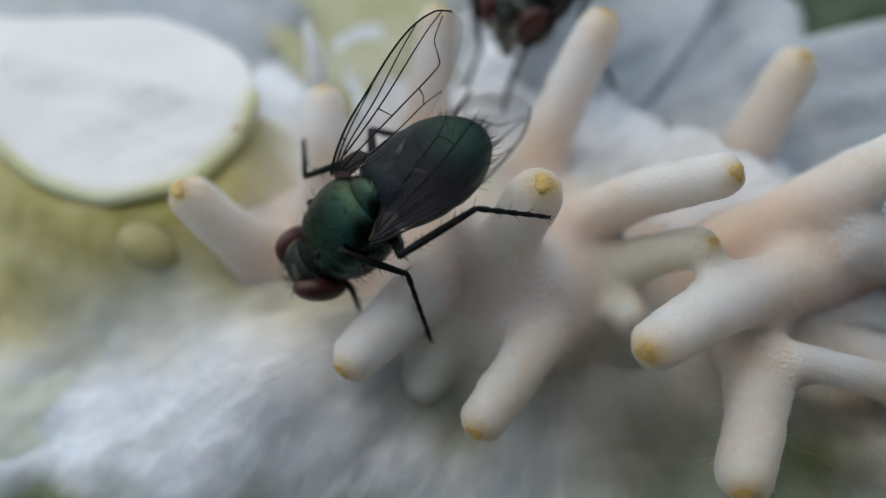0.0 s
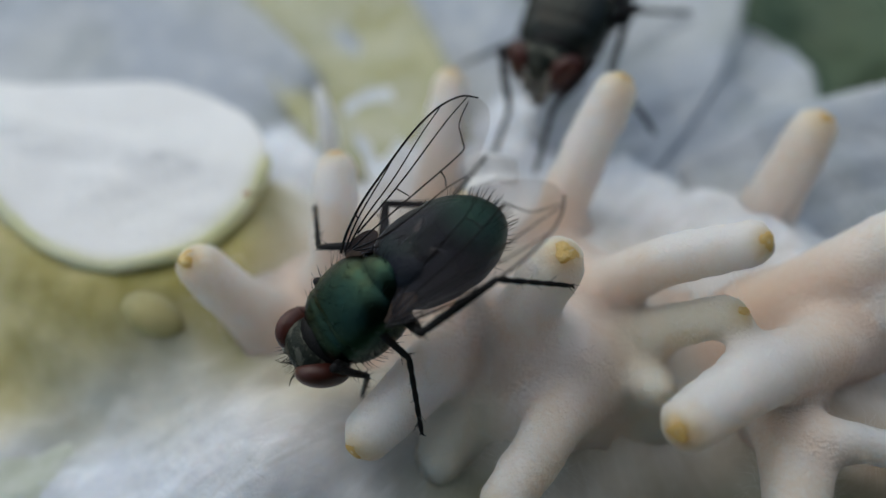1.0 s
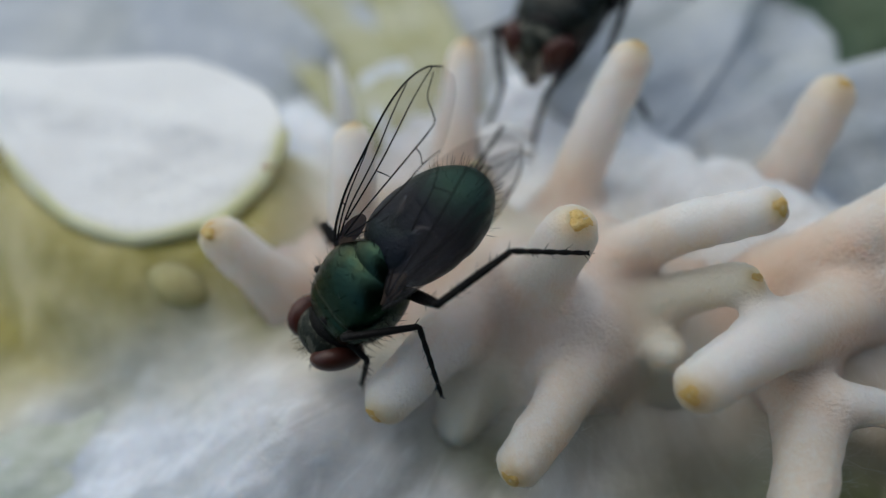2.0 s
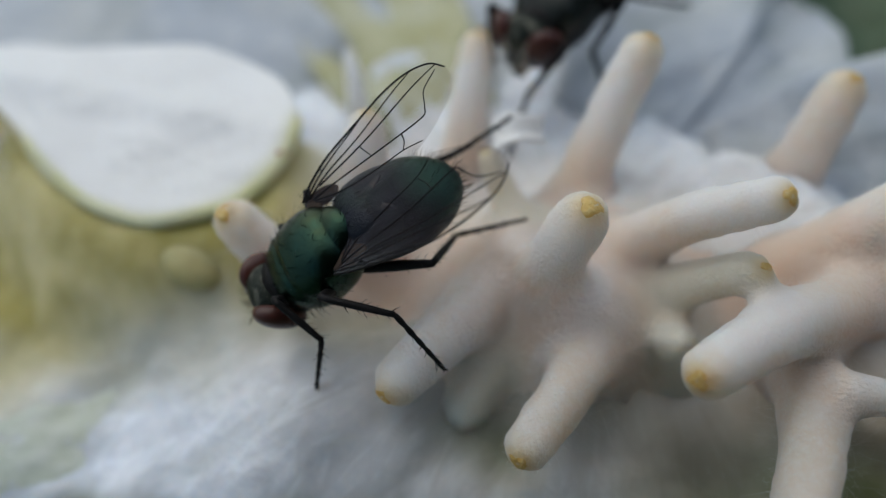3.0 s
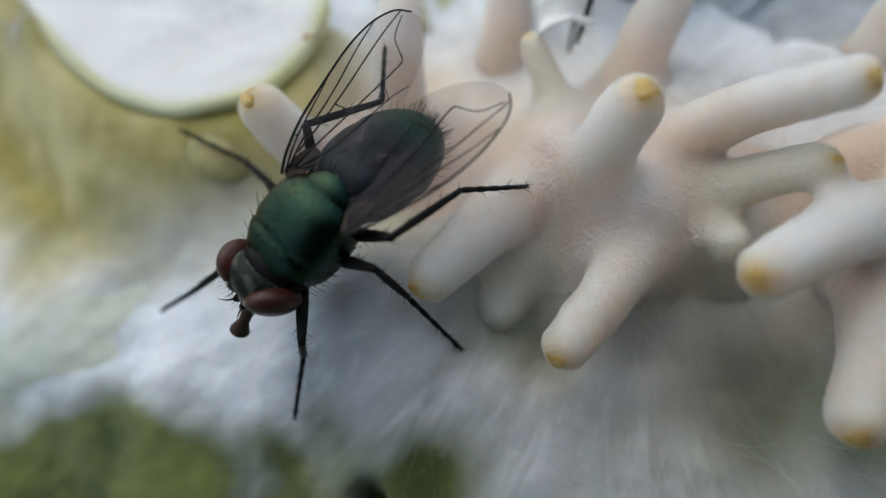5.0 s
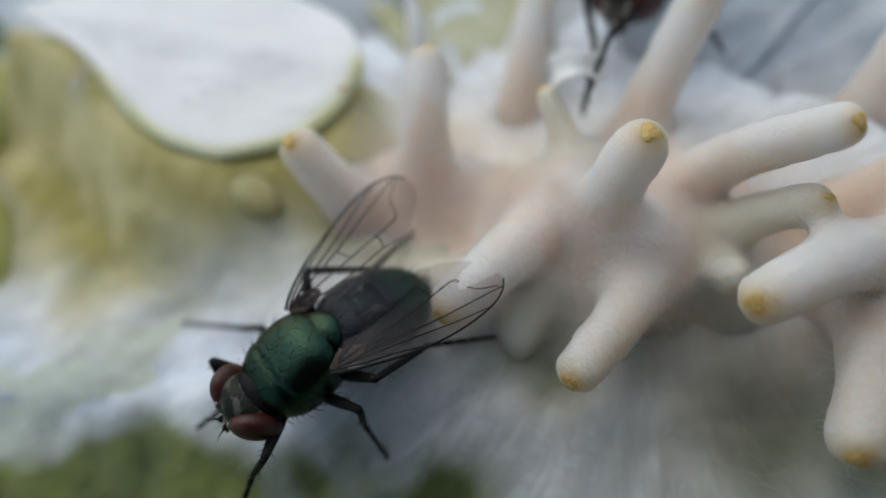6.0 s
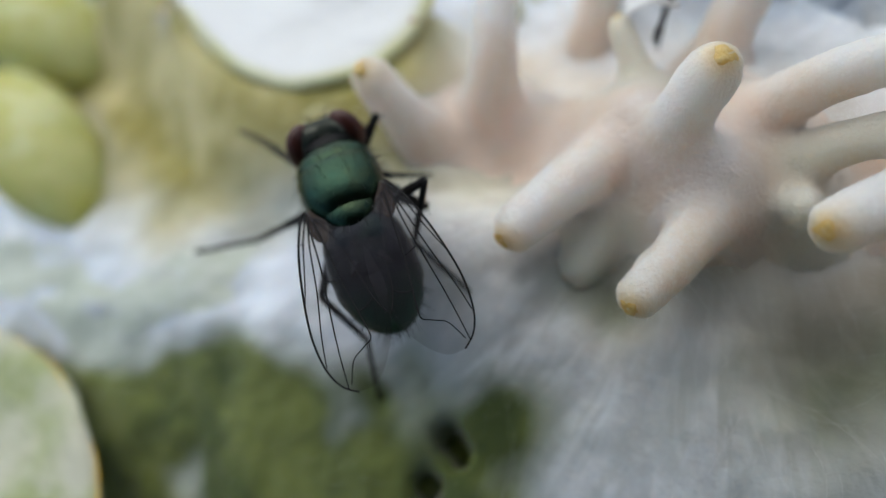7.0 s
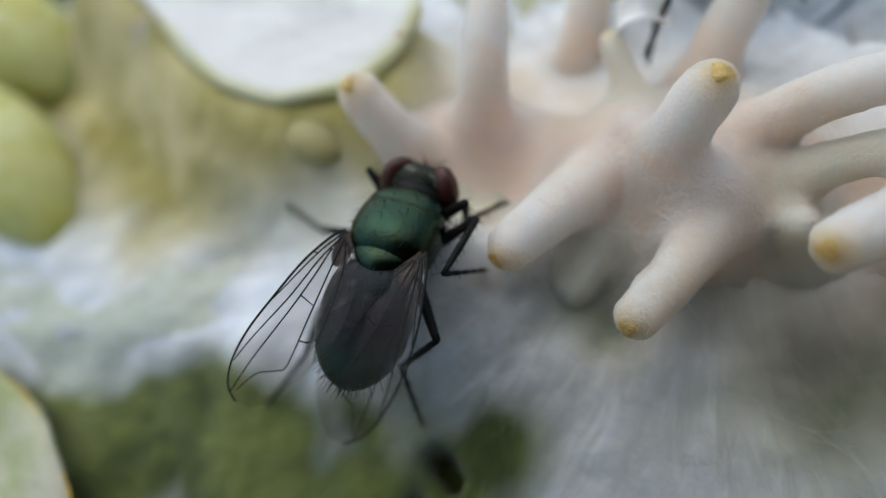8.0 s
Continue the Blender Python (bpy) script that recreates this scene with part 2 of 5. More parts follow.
def mat_material():
    """White down that turns warm round the fingers, olive round the petal's foot and thin over the green leaf, by the
    mat's own zones; the warm and green zones also carry painted shade from between the fingers.
    """
    m = material("down", (0.62, 0.67, 0.76), 0.85, spots=((0.16, 0.43, 0.66, 0.6, (0.48, 0.52, 0.55)), (0.55, 0.5, 0.72, 0.4, (0.80, 0.84, 0.92))),
                 grain=((3.0, 0.4, 0.7, 0.3, (0.84, 0.85, 0.88)),), bump=((0.8, 0.22), (2.2, 0.06), (8.0, 0.03)), sheen=0.3, subsurface=0.6)
    nodes, links = m.node_tree.nodes, m.node_tree.links
    shader = nodes["Principled BSDF"]
    last = shader.inputs["Base Color"].links[0].from_socket

    def math_node(kind, a, b):
        n = nodes.new("ShaderNodeMath")
        n.operation = kind
        for socket, value in zip(n.inputs, (a, b)):
            if isinstance(value, float):
                socket.default_value = value
            else:
                links.new(value, socket)
        return n.outputs[0]

    # the down is combed away from the flower's middle
    where = nodes.new("ShaderNodeTexCoord")
    axes = nodes.new("ShaderNodeSeparateXYZ")
    links.new(where.outputs["Object"], axes.inputs[0])
    east, north = math_node("SUBTRACT", axes.outputs["X"], 4.0 * MM), math_node("SUBTRACT", axes.outputs["Y"], 3.0 * MM)
    reach = math_node("SQRT", math_node("ADD", math_node("MULTIPLY", east, east), math_node("MULTIPLY", north, north)), 0.0)
    turn = math_node("ARCTAN2", east, north)
    for wide, far, strength, tint in ((6.0, 0.16, 0.55, (0.42, 0.46, 0.47)), (12.0, 0.30, 0.8, (0.84, 0.89, 0.98)), (20.0, 0.7, 0.30, (0.54, 0.59, 0.64))):
        combed = nodes.new("ShaderNodeCombineXYZ")
        links.new(math_node("MULTIPLY", turn, wide), combed.inputs[0])
        links.new(math_node("MULTIPLY", reach, far / MM), combed.inputs[1])
        strands = nodes.new("ShaderNodeTexNoise")
        strands.inputs["Scale"].default_value, strands.inputs["Detail"].default_value, strands.inputs["Distortion"].default_value = 1.0, 3.0, 1.4
        links.new(combed.outputs[0], strands.inputs["Vector"])
        ramp = nodes.new("ShaderNodeMapRange")
        ramp.inputs["From Min"].default_value, ramp.inputs["From Max"].default_value, ramp.inputs["To Max"].default_value = 0.48, 0.68, strength
        links.new(strands.outputs["Fac"], ramp.inputs["Value"])
        mix = nodes.new("ShaderNodeMix")
        mix.data_type = "RGBA"
        links.new(ramp.outputs[0], mix.inputs["Factor"])
        links.new(last, mix.inputs[6])
        mix.inputs[7].default_value = (*tint, 1)
        last = mix.outputs[2]
    zone = nodes.new("ShaderNodeAttribute")
    zone.attribute_name = "zone"
    parts = nodes.new("ShaderNodeSeparateColor")
    links.new(zone.outputs["Color"], parts.inputs[0])
    calm = nodes.new("ShaderNodeMapRange")
    calm.inputs["To Min"].default_value, calm.inputs["To Max"].default_value = 1.0, 0.25
    links.new(parts.outputs[0], calm.inputs["Value"])
    for node in list(nodes):
        if node.bl_idname == "ShaderNodeBump":
            links.new(calm.outputs[0], node.inputs["Strength"])
    place = nodes.new("ShaderNodeTexCoord")
    cloud = nodes.new("ShaderNodeTexNoise")
    cloud.inputs["Scale"].default_value, cloud.inputs["Detail"].default_value = 0.30 / MM, 3.0
    links.new(place.outputs["Object"], cloud.inputs["Vector"])
    # the first tone is darkened to tan, with the crevices' shade put into it
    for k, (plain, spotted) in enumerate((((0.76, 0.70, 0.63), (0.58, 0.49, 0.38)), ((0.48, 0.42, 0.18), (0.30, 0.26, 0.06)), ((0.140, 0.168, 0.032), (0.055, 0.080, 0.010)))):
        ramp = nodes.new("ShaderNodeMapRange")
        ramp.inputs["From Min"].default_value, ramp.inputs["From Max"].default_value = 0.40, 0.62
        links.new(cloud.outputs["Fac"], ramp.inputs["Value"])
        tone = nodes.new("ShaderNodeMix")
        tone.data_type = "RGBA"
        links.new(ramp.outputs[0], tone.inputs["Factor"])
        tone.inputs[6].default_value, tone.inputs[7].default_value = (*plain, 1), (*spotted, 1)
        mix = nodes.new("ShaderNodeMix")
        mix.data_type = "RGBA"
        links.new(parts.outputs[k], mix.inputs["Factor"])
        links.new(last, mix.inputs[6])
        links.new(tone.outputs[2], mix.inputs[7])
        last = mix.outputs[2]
    links.new(last, shader.inputs["Base Color"])
    return m


down = mat_material()


# ---------------------------------------------------------------- mesh tools (millimetres)
def part(name, bm, mat, parent=None, label="", smooth=True):
    """Links a bmesh, written in millimetres, as one mesh object."""
    data = bpy.data.meshes.new(name)
    bmesh.ops.scale(bm, vec=(MM, MM, MM), verts=bm.verts)
    bm.to_mesh(data)
    bm.free()
    data.materials.append(mat)
    if smooth:
        data.polygons.foreach_set("use_smooth", [True] * len(data.polygons))
    ob = new(name, data)
    ob.parent = parent
    return tagged(ob, label)


def raw_part(name, verts, faces, mat, parent=None, label=""):
    data = bpy.data.meshes.new(name)
    data.from_pydata([(x * MM, y * MM, z * MM) for x, y, z in verts], [], faces)
    data.materials.append(mat)
    data.polygons.foreach_set("use_smooth", [True] * len(data.polygons))
    ob = new(name, data)
    ob.parent = parent
    return tagged(ob, label)


def thing(name, x=0, y=0, z=0, label="", category="", group=""):
    ob = new(name)
    ob.empty_display_size = MM
    ob.location = (x * MM, y * MM, z * MM)
    return tagged(ob, label, category, group)


def tube(bm, points, radii, sides=10, cap=True):
    """A round tube along points, closed at both ends."""
    pts = [Vector(p) for p in points]
    rings = []
    side = None
    for i, p in enumerate(pts):
        along = (pts[min(i + 1, len(pts) - 1)] - pts[max(i - 1, 0)]).normalized()
        if side is None:
            side = along.orthogonal().normalized()
        else:
            side = (side - along * side.dot(along)).normalized()
        other = along.cross(side)
        ring = []
        for k in range(sides):
            a = 2 * math.pi * k / sides
            ring.append(bm.verts.new(p + (side * math.cos(a) + other * math.sin(a)) * radii[i]))
        rings.append(ring)
    for a, b in zip(rings, rings[1:]):
        for k in range(sides):
            bm.faces.new((a[k], a[(k + 1) % sides], b[(k + 1) % sides], b[k]))
    if cap:
        bm.faces.new(rings[0][::-1])
        bm.faces.new(rings[-1])
    return rings


def strand(verts, faces, points, radius):
    """A thin three-sided hair that tapers to its tip."""
    start = len(verts)
    pts = [Vector(p) for p in points]
    n = len(pts)
    for i, p in enumerate(pts):
        along = (pts[min(i + 1, n - 1)] - pts[max(i - 1, 0)]).normalized()
        side = along.orthogonal().normalized()
        other = along.cross(side)
        r = radius * (1 - 0.8 * i / (n - 1))
        for k in range(3):
            a = 2.0944 * k
            verts.append(tuple(p + (side * math.cos(a) + other * math.sin(a)) * r))
    for i in range(n - 1):
        for k in range(3):
            a, b = start + 3 * i + k, start + 3 * i + (k + 1) % 3
            faces.append((a, b, b + 3, a + 3))


def spline(points, steps):
    """Smooth points through a few given ones."""
    pts = [Vector(p) for p in points]
    if len(pts) == 2:
        return [pts[0].lerp(pts[1], i / steps) for i in range(steps + 1)]
    out = []
    for i in range(len(pts) - 1):
        a, b = pts[max(i - 1, 0)], pts[i]
        c, d = pts[i + 1], pts[min(i + 2, len(pts) - 1)]
        for k in range(steps):
            u = k / steps
            out.append(0.5 * (2 * b + (c - a) * u + (2 * a - 5 * b + 4 * c - d) * u * u + (3 * b - a - 3 * c + d) * u ** 3))
    out.append(pts[-1])
    return out


def ball(bm, centre, radii, rings=14, sides=24, turn=None, form=None):
    """An ellipsoid; form(v) may reshape its unit points."""
    made = bmesh.ops.create_uvsphere(bm, u_segments=sides, v_segments=rings, radius=1.0)["verts"]
    for v in made:
        p = v.co.copy()
        if form:
            p = form(p)
        p = Vector((p.x * radii[0], p.y * radii[1], p.z * radii[2]))
        if turn:
            p = turn @ p
        v.co = p + Vector(centre)
    return made


# ---------------------------------------------------------------- ground and downy mat
def bell(x, y, cx, cy, rx, ry):
    return math.exp(-((x - cx) / rx) ** 2 - ((y - cy) / ry) ** 2)


FINGERS = (  # tip, base, radius, bend, swell, taper, mouth, pale
    ((-8.43, 3.35, 4.08), (-6.4, 2.4, 0.2), 0.95, (-0.2, 0, 0.4), 1.3, 0.8, 0.5, False),
    ((-4.0, 7.3, 4.3), (-4.3, 3.4, 0.0), 0.95, (0, -0.4, 0.6), 1.4, 0.8, 0.5, False),
    ((-2.92, -2.40, 2.27), (0.6, 2.5, 0.5), 1.0, (0.35, -0.1, 0.9), 1.45, 0.76, 0.5, False),
    ((3.40, 2.25, 5.19), (2.2, 1.1, 0.9), 1.08, (-0.35, -0.10, 0.4), 1.0, 0.80, 0.5, False),
    ((1.12, -4.22, 1.58), (4.5, 0.5, 0.4), 0.92, (0.1, 0.1, 0.5), 1.25, 0.8, 0.5, False),
    ((6.00, -2.59, 3.85), (13.2, 1.5, 0.5), 0.98, (-0.2, 0.1, 0.6), 1.35, 0.8, 0.5, False),
    ((8.86, 2.04, 5.79), (4.6, 3.4, 0.9), 0.72, (0.1, 0.1, 0.5), 1.3, 0.95, 0.5, False),
    ((8.58, 1.02, 3.49), (6.0, 1.5, 0.6), 0.68, (0, 0, 0.4), 1.2, 0.8, 0.5, True),
    ((8.7, -6.0, 1.5), (10.5, -0.4, 0.0), 1.02, (0.2, 0, 0.4), 1.2, 0.8, 0.5, False),
    ((6.23, 9.89, 4.74), (3.5, 6.0, 0.2), 0.95, (0, 0.2, 0.3), 1.2, 0.85, 0.5, False),
    ((13.6, 9.3, 2.6), (12.0, 7.2, -0.6), 1.05, (0, 0, 0.3), 1.2, 0.8, 0.5, False),
    ((13.7, 1.9, 2.0), (17.4, 1.6, 0.0), 0.95, (0, 0, 0.4), 1.2, 0.8, 0, False),
    ((15.6, 3.9, 4.4), (11.6, 3.0, 0.6), 1.05, (0, 0, 0.4), 1.3, 0.8, 0.5, False),
    ((0.0, 12.7, 3.0), (-0.9, 8.8, -0.4), 0.92, (0, -0.2, 0.3), 1.25, 0.8, 0.5, False),
    ((0.2, 6.6, 2.9), (1.6, 4.0, 0.4), 0.52, (0, 0, 0.2), 1.8, 0.8, 0.35, True),
    ((6.1, -0.6, 1.9), (6.6, -0.2, 0.4), 0.6, (0, 0, 0), 1.1, 0.8, 0, True),
    ((10.6, -2.25, 1.9), (15.0, -2.6, -0.2), 0.62, (0, 0, 0.3), 1.2, 0.8, 0, False),
    ((-21.0, 9.6, 1.7), (-19.8, 8.3, -0.4), 0.85, (0, 0, 0.3), 1.2, 0.8, 0.5, False),
    ((-0.6, -2.4, 0.0), (0.3, 0.0, 0.4), 0.65, (0, 0, 0.1), 1.1, 0.8, 0, True),
)


MOUNDS = (  # x, y, width, height of the down that climbs the fingers
    (-6.4, 2.4, 1.7, 1.5), (-4.3, 3.9, 1.8, 1.6), (0.3, 2.6, 1.8, 2.2), (2.4, 0.5, 1.9, 1.5), (4.1, 0.1, 1.6, 1.7), (11.2, 0.4, 2.4, 1.9), (4.9, 3.4, 1.8, 1.9),
    (6.2, 1.2, 1.7, 1.0), (9.8, -2.2, 2.0, 0.9), (3.7, 6.3, 2.0, 1.4), (12.0, 7.4, 2.0, 1.2), (12.4, 3.2, 2.2, 1.3), (-0.9, 9.2, 2.0, 1.2), (1.4, 4.3, 1.4, 1.2), (-6.2, 5.9, 2.0, 1.6), (2.7, 0.5, 1.1, 0.9), (4.3, -0.1, 0.9, 1.1), (0.9, 3.0, 1.2, 1.6))


def smooth_step(low, high, value):
    u = min(1.0, max(0.0, (value - low) / (high - low)))
    return u * u * (3 - 2 * u)


def finger_line(tip, base, radius, bend, swell, taper):
    """The middle line of a finger, its thickness along it, and the middle and way of its mouth."""
    tip, base, bend = Vector(tip), Vector(base), Vector(bend)
    middle = tip.lerp(base, 0.5) + bend
    line = spline((base - Vector((0, 0, 1.0)) + (base - tip) * 0.35, base, middle, tip), 4)
    along = (line[-1] - line[-2]).normalized()
    axis = (along + (0.5 + 0.6 * max(0.0, along.z) ** 2) * Vector((0, -0.45, 0.9 - 0.4 * max(0.0, along.z)))).normalized()
    end_r = radius * taper
    lips = tip - along * radius * 0.42 + axis * end_r * 0.77
    line[-1] = lips - axis * end_r * 0.96
    total = len(line) - 1
    radii = [radius * (swell + (taper - swell) * (i / total) ** 0.8) for i in range(total + 1)]
    return line, radii, lips, axis, end_r


BONES = [finger_line(*row[:6]) for row in FINGERS]


def bone_gap(places, points, radii):
    """How far places lie from a finger's skin, and how far along it, 0 at the foot and 1 at the tip."""
    best, run = np.full(len(places), 30.0), np.zeros(len(places))
    for i, (a, b) in enumerate(zip(points, points[1:])):
        a, along = np.array(tuple(a)), np.array(tuple(b - a))
        u = np.clip((places - a) @ along / (along @ along + 1e-9), 0, 1)
        gap = np.linalg.norm(places - a - u[:, None] * along, axis=1) - radii[i] - (radii[i + 1] - radii[i]) * u
        nearer = gap < best
        best, run = np.where(nearer, gap, best), np.where(nearer, (i + u) / (len(points) - 1), run)
    return best, run


def mat_height(x, y):
    """Height of the downy mat, in mm."""
    z = -1.0 + 1.3 * bell(x, y, 4.0, 2.2, 7.5, 5.5) + 0.6 * bell(x, y, 13, 5, 7, 5)
    for mx, my, width, height in MOUNDS:
        z += 0.6 * height * bell(x, y, mx, my, 1.25 * width, 1.25 * width)
    z -= 0.42 * max(0.0, -4.5 - y) + 0.10 * max(0.0, y - 12.0)
    z -= 0.05 * max(0.0, -8.0 - x)
    z += 2.4 * bell(x, y, -6.0, -1.8, 4.8, 3.2) - 1.3 * bell(x, y, 8.5, 0.6, 4.0, 3.2) - 1.8 * bell(x, y, 7.6, -4.2, 3.4, 2.2) - 0.9 * bell(x, y, 0.8, -3.0, 1.4, 1.2)
    z += 0.55 * noise.noise((x * 0.22, y * 0.22, 1.0)) + 0.20 * noise.noise((x * 0.6, y * 0.6, 4.0)) + 0.09 * noise.noise((x * 1.6, y * 1.6, 9.0))
    turn, reach = math.atan2(y - 3.0, x - 4.0), math.hypot(x - 4.0, y - 3.0)
    z += smooth_step(5.0, 9.0, reach) * (0.16 * noise.noise((turn * 9.0, reach * 0.22, 14.0)) + 0.09 * noise.noise((turn * 24.0, reach * 0.35, 17.0)))
    z -= 0.5 * max(0.0, x + 0.9 * y - 17.5)
    rise = olive_rise(x, y)
    z = z * (1 - rise) + (2.30 + 0.12 * noise.noise((x * 0.5, y * 0.5, 70.0))) * rise
    for hx, hy, r in HOLES:
        z -= 2.4 * math.exp(-(((x - hx) ** 2 + (y - hy) ** 2) / r ** 2) ** 2)
    return z


HOLES = ((-5.0, -8.0, 0.50), (-4.6, -8.5, 0.42), (-5.7, -9.7, 0.50))


PETAL_RIM = spline(((-25.5, 13.2, 0), (-21.0, 10.4, 0), (-17.6, 7.0, 0), (-14.8, 5.0, 0), (-12.2, 4.2, 0), (-9.6, 4.7, 0), (-8.3, 5.7, 0), (-7.45, 6.95, 0),
                    (-7.15, 8.6, 0), (-8.3, 11.1, 0), (-10.5, 12.9, 0), (-13.6, 14.0, 0), (-18.0, 14.1, 0), (-22.5, 14.6, 0), (-25.5, 13.2, 0)), 5)


def petal_gap(x, y):
    """How far outside the bright petal's rim a place lies; negative under the petal."""
    best, inside = 1e9, False
    for a, b in zip(PETAL_RIM, PETAL_RIM[1:]):
        dx, dy = b.x - a.x, b.y - a.y
        u = min(1.0, max(0.0, ((x - a.x) * dx + (y - a.y) * dy) / (dx * dx + dy * dy + 1e-9)))
        best = min(best, math.hypot(x - a.x - dx * u, y - a.y - dy * u))
        if (a.y > y) != (b.y > y) and x < a.x + dx * (y - a.y) / dy:
            inside = not inside
    return -best if inside else best


@functools.lru_cache(maxsize=None)
def petal_foot(x, y):
    """The gap to the petal's rim, and how far a place lies on its lower side."""
    if x > 0 or y < -5:
        return 20.0, 0.0
    side = smooth_step(12.5, 9.5, y + 0.25 * (x + 14)) * smooth_step(-5.0, -8.0, x)
    return petal_gap(x, y), side


def olive_zone(x, y):
    gap, side = petal_foot(x, y)
    gap += 1.5 * noise.noise((x * 0.3, y * 0.3, 52.0)) - 4.2 * smooth_step(-14.0, -20.0, x)
    # the last bell is a brownish patch with the fly's shadow painted into it
    return smooth_step(6.8, 1.2, gap) * side + 0.5 * bell(x, y, -4.8, 0.4, 2.4, 1.5)


def olive_rise(x, y):
    """The low shoulder that climbs towards the petal's rim."""
    gap, side = petal_foot(x, y)
    return smooth_step(5.0, 0.3, gap) * smooth_step(-2.5, -0.8, gap) * side


def leaf_zone(x, y):
    """1 where the down is thin and the green leaf shows through; its gaps also paint shade under the fingers."""
    edge = -5.6 + 0.06 * (x + 14) if x < -12 else -5.5 - 0.55 * (x + 12) if x < -9.0 else -7.2 + 0.18 * (x + 9.0)
    wander = 1.8 * noise.noise((x * 0.22, y * 0.22, 20.0)) + 0.6 * noise.noise((x * 0.7, y * 0.7, 25.0))
    thin = smooth_step(-1.6, 1.6, edge - y + wander)
    patch = 0.86 + 0.55 * noise.noise((x * 0.20, y * 0.20, 61.0)) + 0.28 * noise.noise((x * 0.6, y * 0.6, 66.0))
    # some bare leaf; mostly shade under fingers and fly, painted as leaf green
    gaps = 0.16 * smooth_step(-3.6, -6.5, y) * smooth_step(-1.0, 4.0, x) + 0.7 * bell(x, y, -2.9, -7.0, 1.8, 1.2) + 0.42 * bell(x, y, 6.3, -4.4, 3.6, 2.2) + 0.6 * bell(x, y, 0.9, -3.2, 1.4, 1.5) + 0.4 * bell(x, y, -1.0, -2.9, 1.6, 1.2) + 0.75 * bell(x, y, 11.5, -4.8, 3.0, 2.2)
    return min(1.0, max(0.0, thin * patch * (1 - 0.9 * smooth_step(-5.0, 0.0, x)) * 1.35 + gaps * patch))


MAT_GRID = {}


def mat_top(x, y):
    """Height of the finished mat."""
    g = MAT_GRID["level"]
    u, v = (x - MAT_GRID["x0"]) / MAT_GRID["step"], (y - MAT_GRID["y0"]) / MAT_GRID["step"]
    i, j = min(max(int(u), 0), g.shape[1] - 2), min(max(int(v), 0), g.shape[0] - 2)
    u, v = min(max(u - i, 0.0), 1.0), min(max(v - j, 0.0), 1.0)
    return float((g[j, i] * (1 - u) + g[j, i + 1] * u) * (1 - v) + (g[j + 1, i] * (1 - u) + g[j + 1, i + 1] * u) * v)


def downy_mat():
    step, x0, x1, y0, y1 = 0.26, -36.0, 26.0, -20.0, 17.0
    nx, ny = int((x1 - x0) / step), int((y1 - y0) / step)
    verts, faces, zones = [], [], []
    for j in range(ny + 1):
        for i in range(nx + 1):
            x, y = x0 + i * step, y0 + j * step
            verts.append((x, y, mat_height(x, y)))
            # where the down takes the tan that holds the shade between the fingers
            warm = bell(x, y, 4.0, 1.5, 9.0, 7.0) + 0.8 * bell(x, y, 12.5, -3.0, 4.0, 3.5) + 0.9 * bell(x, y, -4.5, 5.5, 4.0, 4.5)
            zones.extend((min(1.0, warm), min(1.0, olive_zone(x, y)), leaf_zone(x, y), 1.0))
    MAT_GRID.update(level=np.array([v[2] for v in verts]).reshape(ny + 1, nx + 1), x0=x0, y0=y0, step=step)
    for j in range(ny):
        for i in range(nx):
            a = j * (nx + 1) + i
            x, y = x0 + (i + 0.5) * step, y0 + (j + 0.5) * step
            if all((x - hx) ** 2 + (y - hy) ** 2 > (0.62 * r) ** 2 for hx, hy, r in HOLES):
                faces.append((a, a + 1, a + nx + 2, a + nx + 1))
    ob = raw_part("downy_mat", verts, faces, down)
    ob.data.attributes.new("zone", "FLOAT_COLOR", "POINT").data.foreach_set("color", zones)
    solid = ob.modifiers.new("thickness", "SOLIDIFY")
    solid.thickness, solid.offset = 1.8 * MM, -1
    return tagged(ob, "thick white cottony down under the flower fingers", "down", kind="structure")


def wool(name, count, spread, seed, label, thick=(0.004, 0.010), length=(0.8, 3.2), stray=0.35, lift=0.30):
    """Loose white fibres combed away from the flower's middle over the mat, as one soft mass."""
    rng = random.Random(seed)
    verts, faces = [], []
    made = 0
    while made < count:
        x, y = rng.uniform(*spread[0]), rng.uniform(*spread[1])
        if 0.8 * leaf_zone(x, y) + 1.4 * olive_zone(x, y) + 1.1 * bell(x, y, 4.5, 2.0, 7.0, 4.5) > rng.uniform(0.1, 1.2):
            continue
        made += 1
        heading = math.atan2(y - 3.0, x - 4.0) + 0.8 * noise.noise((x * 0.25, y * 0.25, 40.0)) + rng.gauss(0, stray)
        long, rise, bow = rng.uniform(*length), rng.uniform(0.0, lift), rng.gauss(0, 0.35)
        pts = []
        for k in range(6):
            u = k / 5
            a = heading + bow * u
            px, py = x + math.cos(a) * long * u, y + math.sin(a) * long * u
            pts.append((px, py, mat_top(px, py) + 0.03 + rise * math.sin(u * 3.0)))
        strand(verts, faces, pts, rng.uniform(*thick))
    return tagged(raw_part(name, verts, faces, fibre), label, "wool fibres", kind="stuff")


def ground():
    bm = bmesh.new()
    bmesh.ops.create_grid(bm, x_segments=8, y_segments=8, size=60000)
    for v in bm.verts:
        v.co.z = -70
    return tagged(part("ground", bm, dark_leaf), "dark green garden ground far below the flower", "ground", kind="structure")


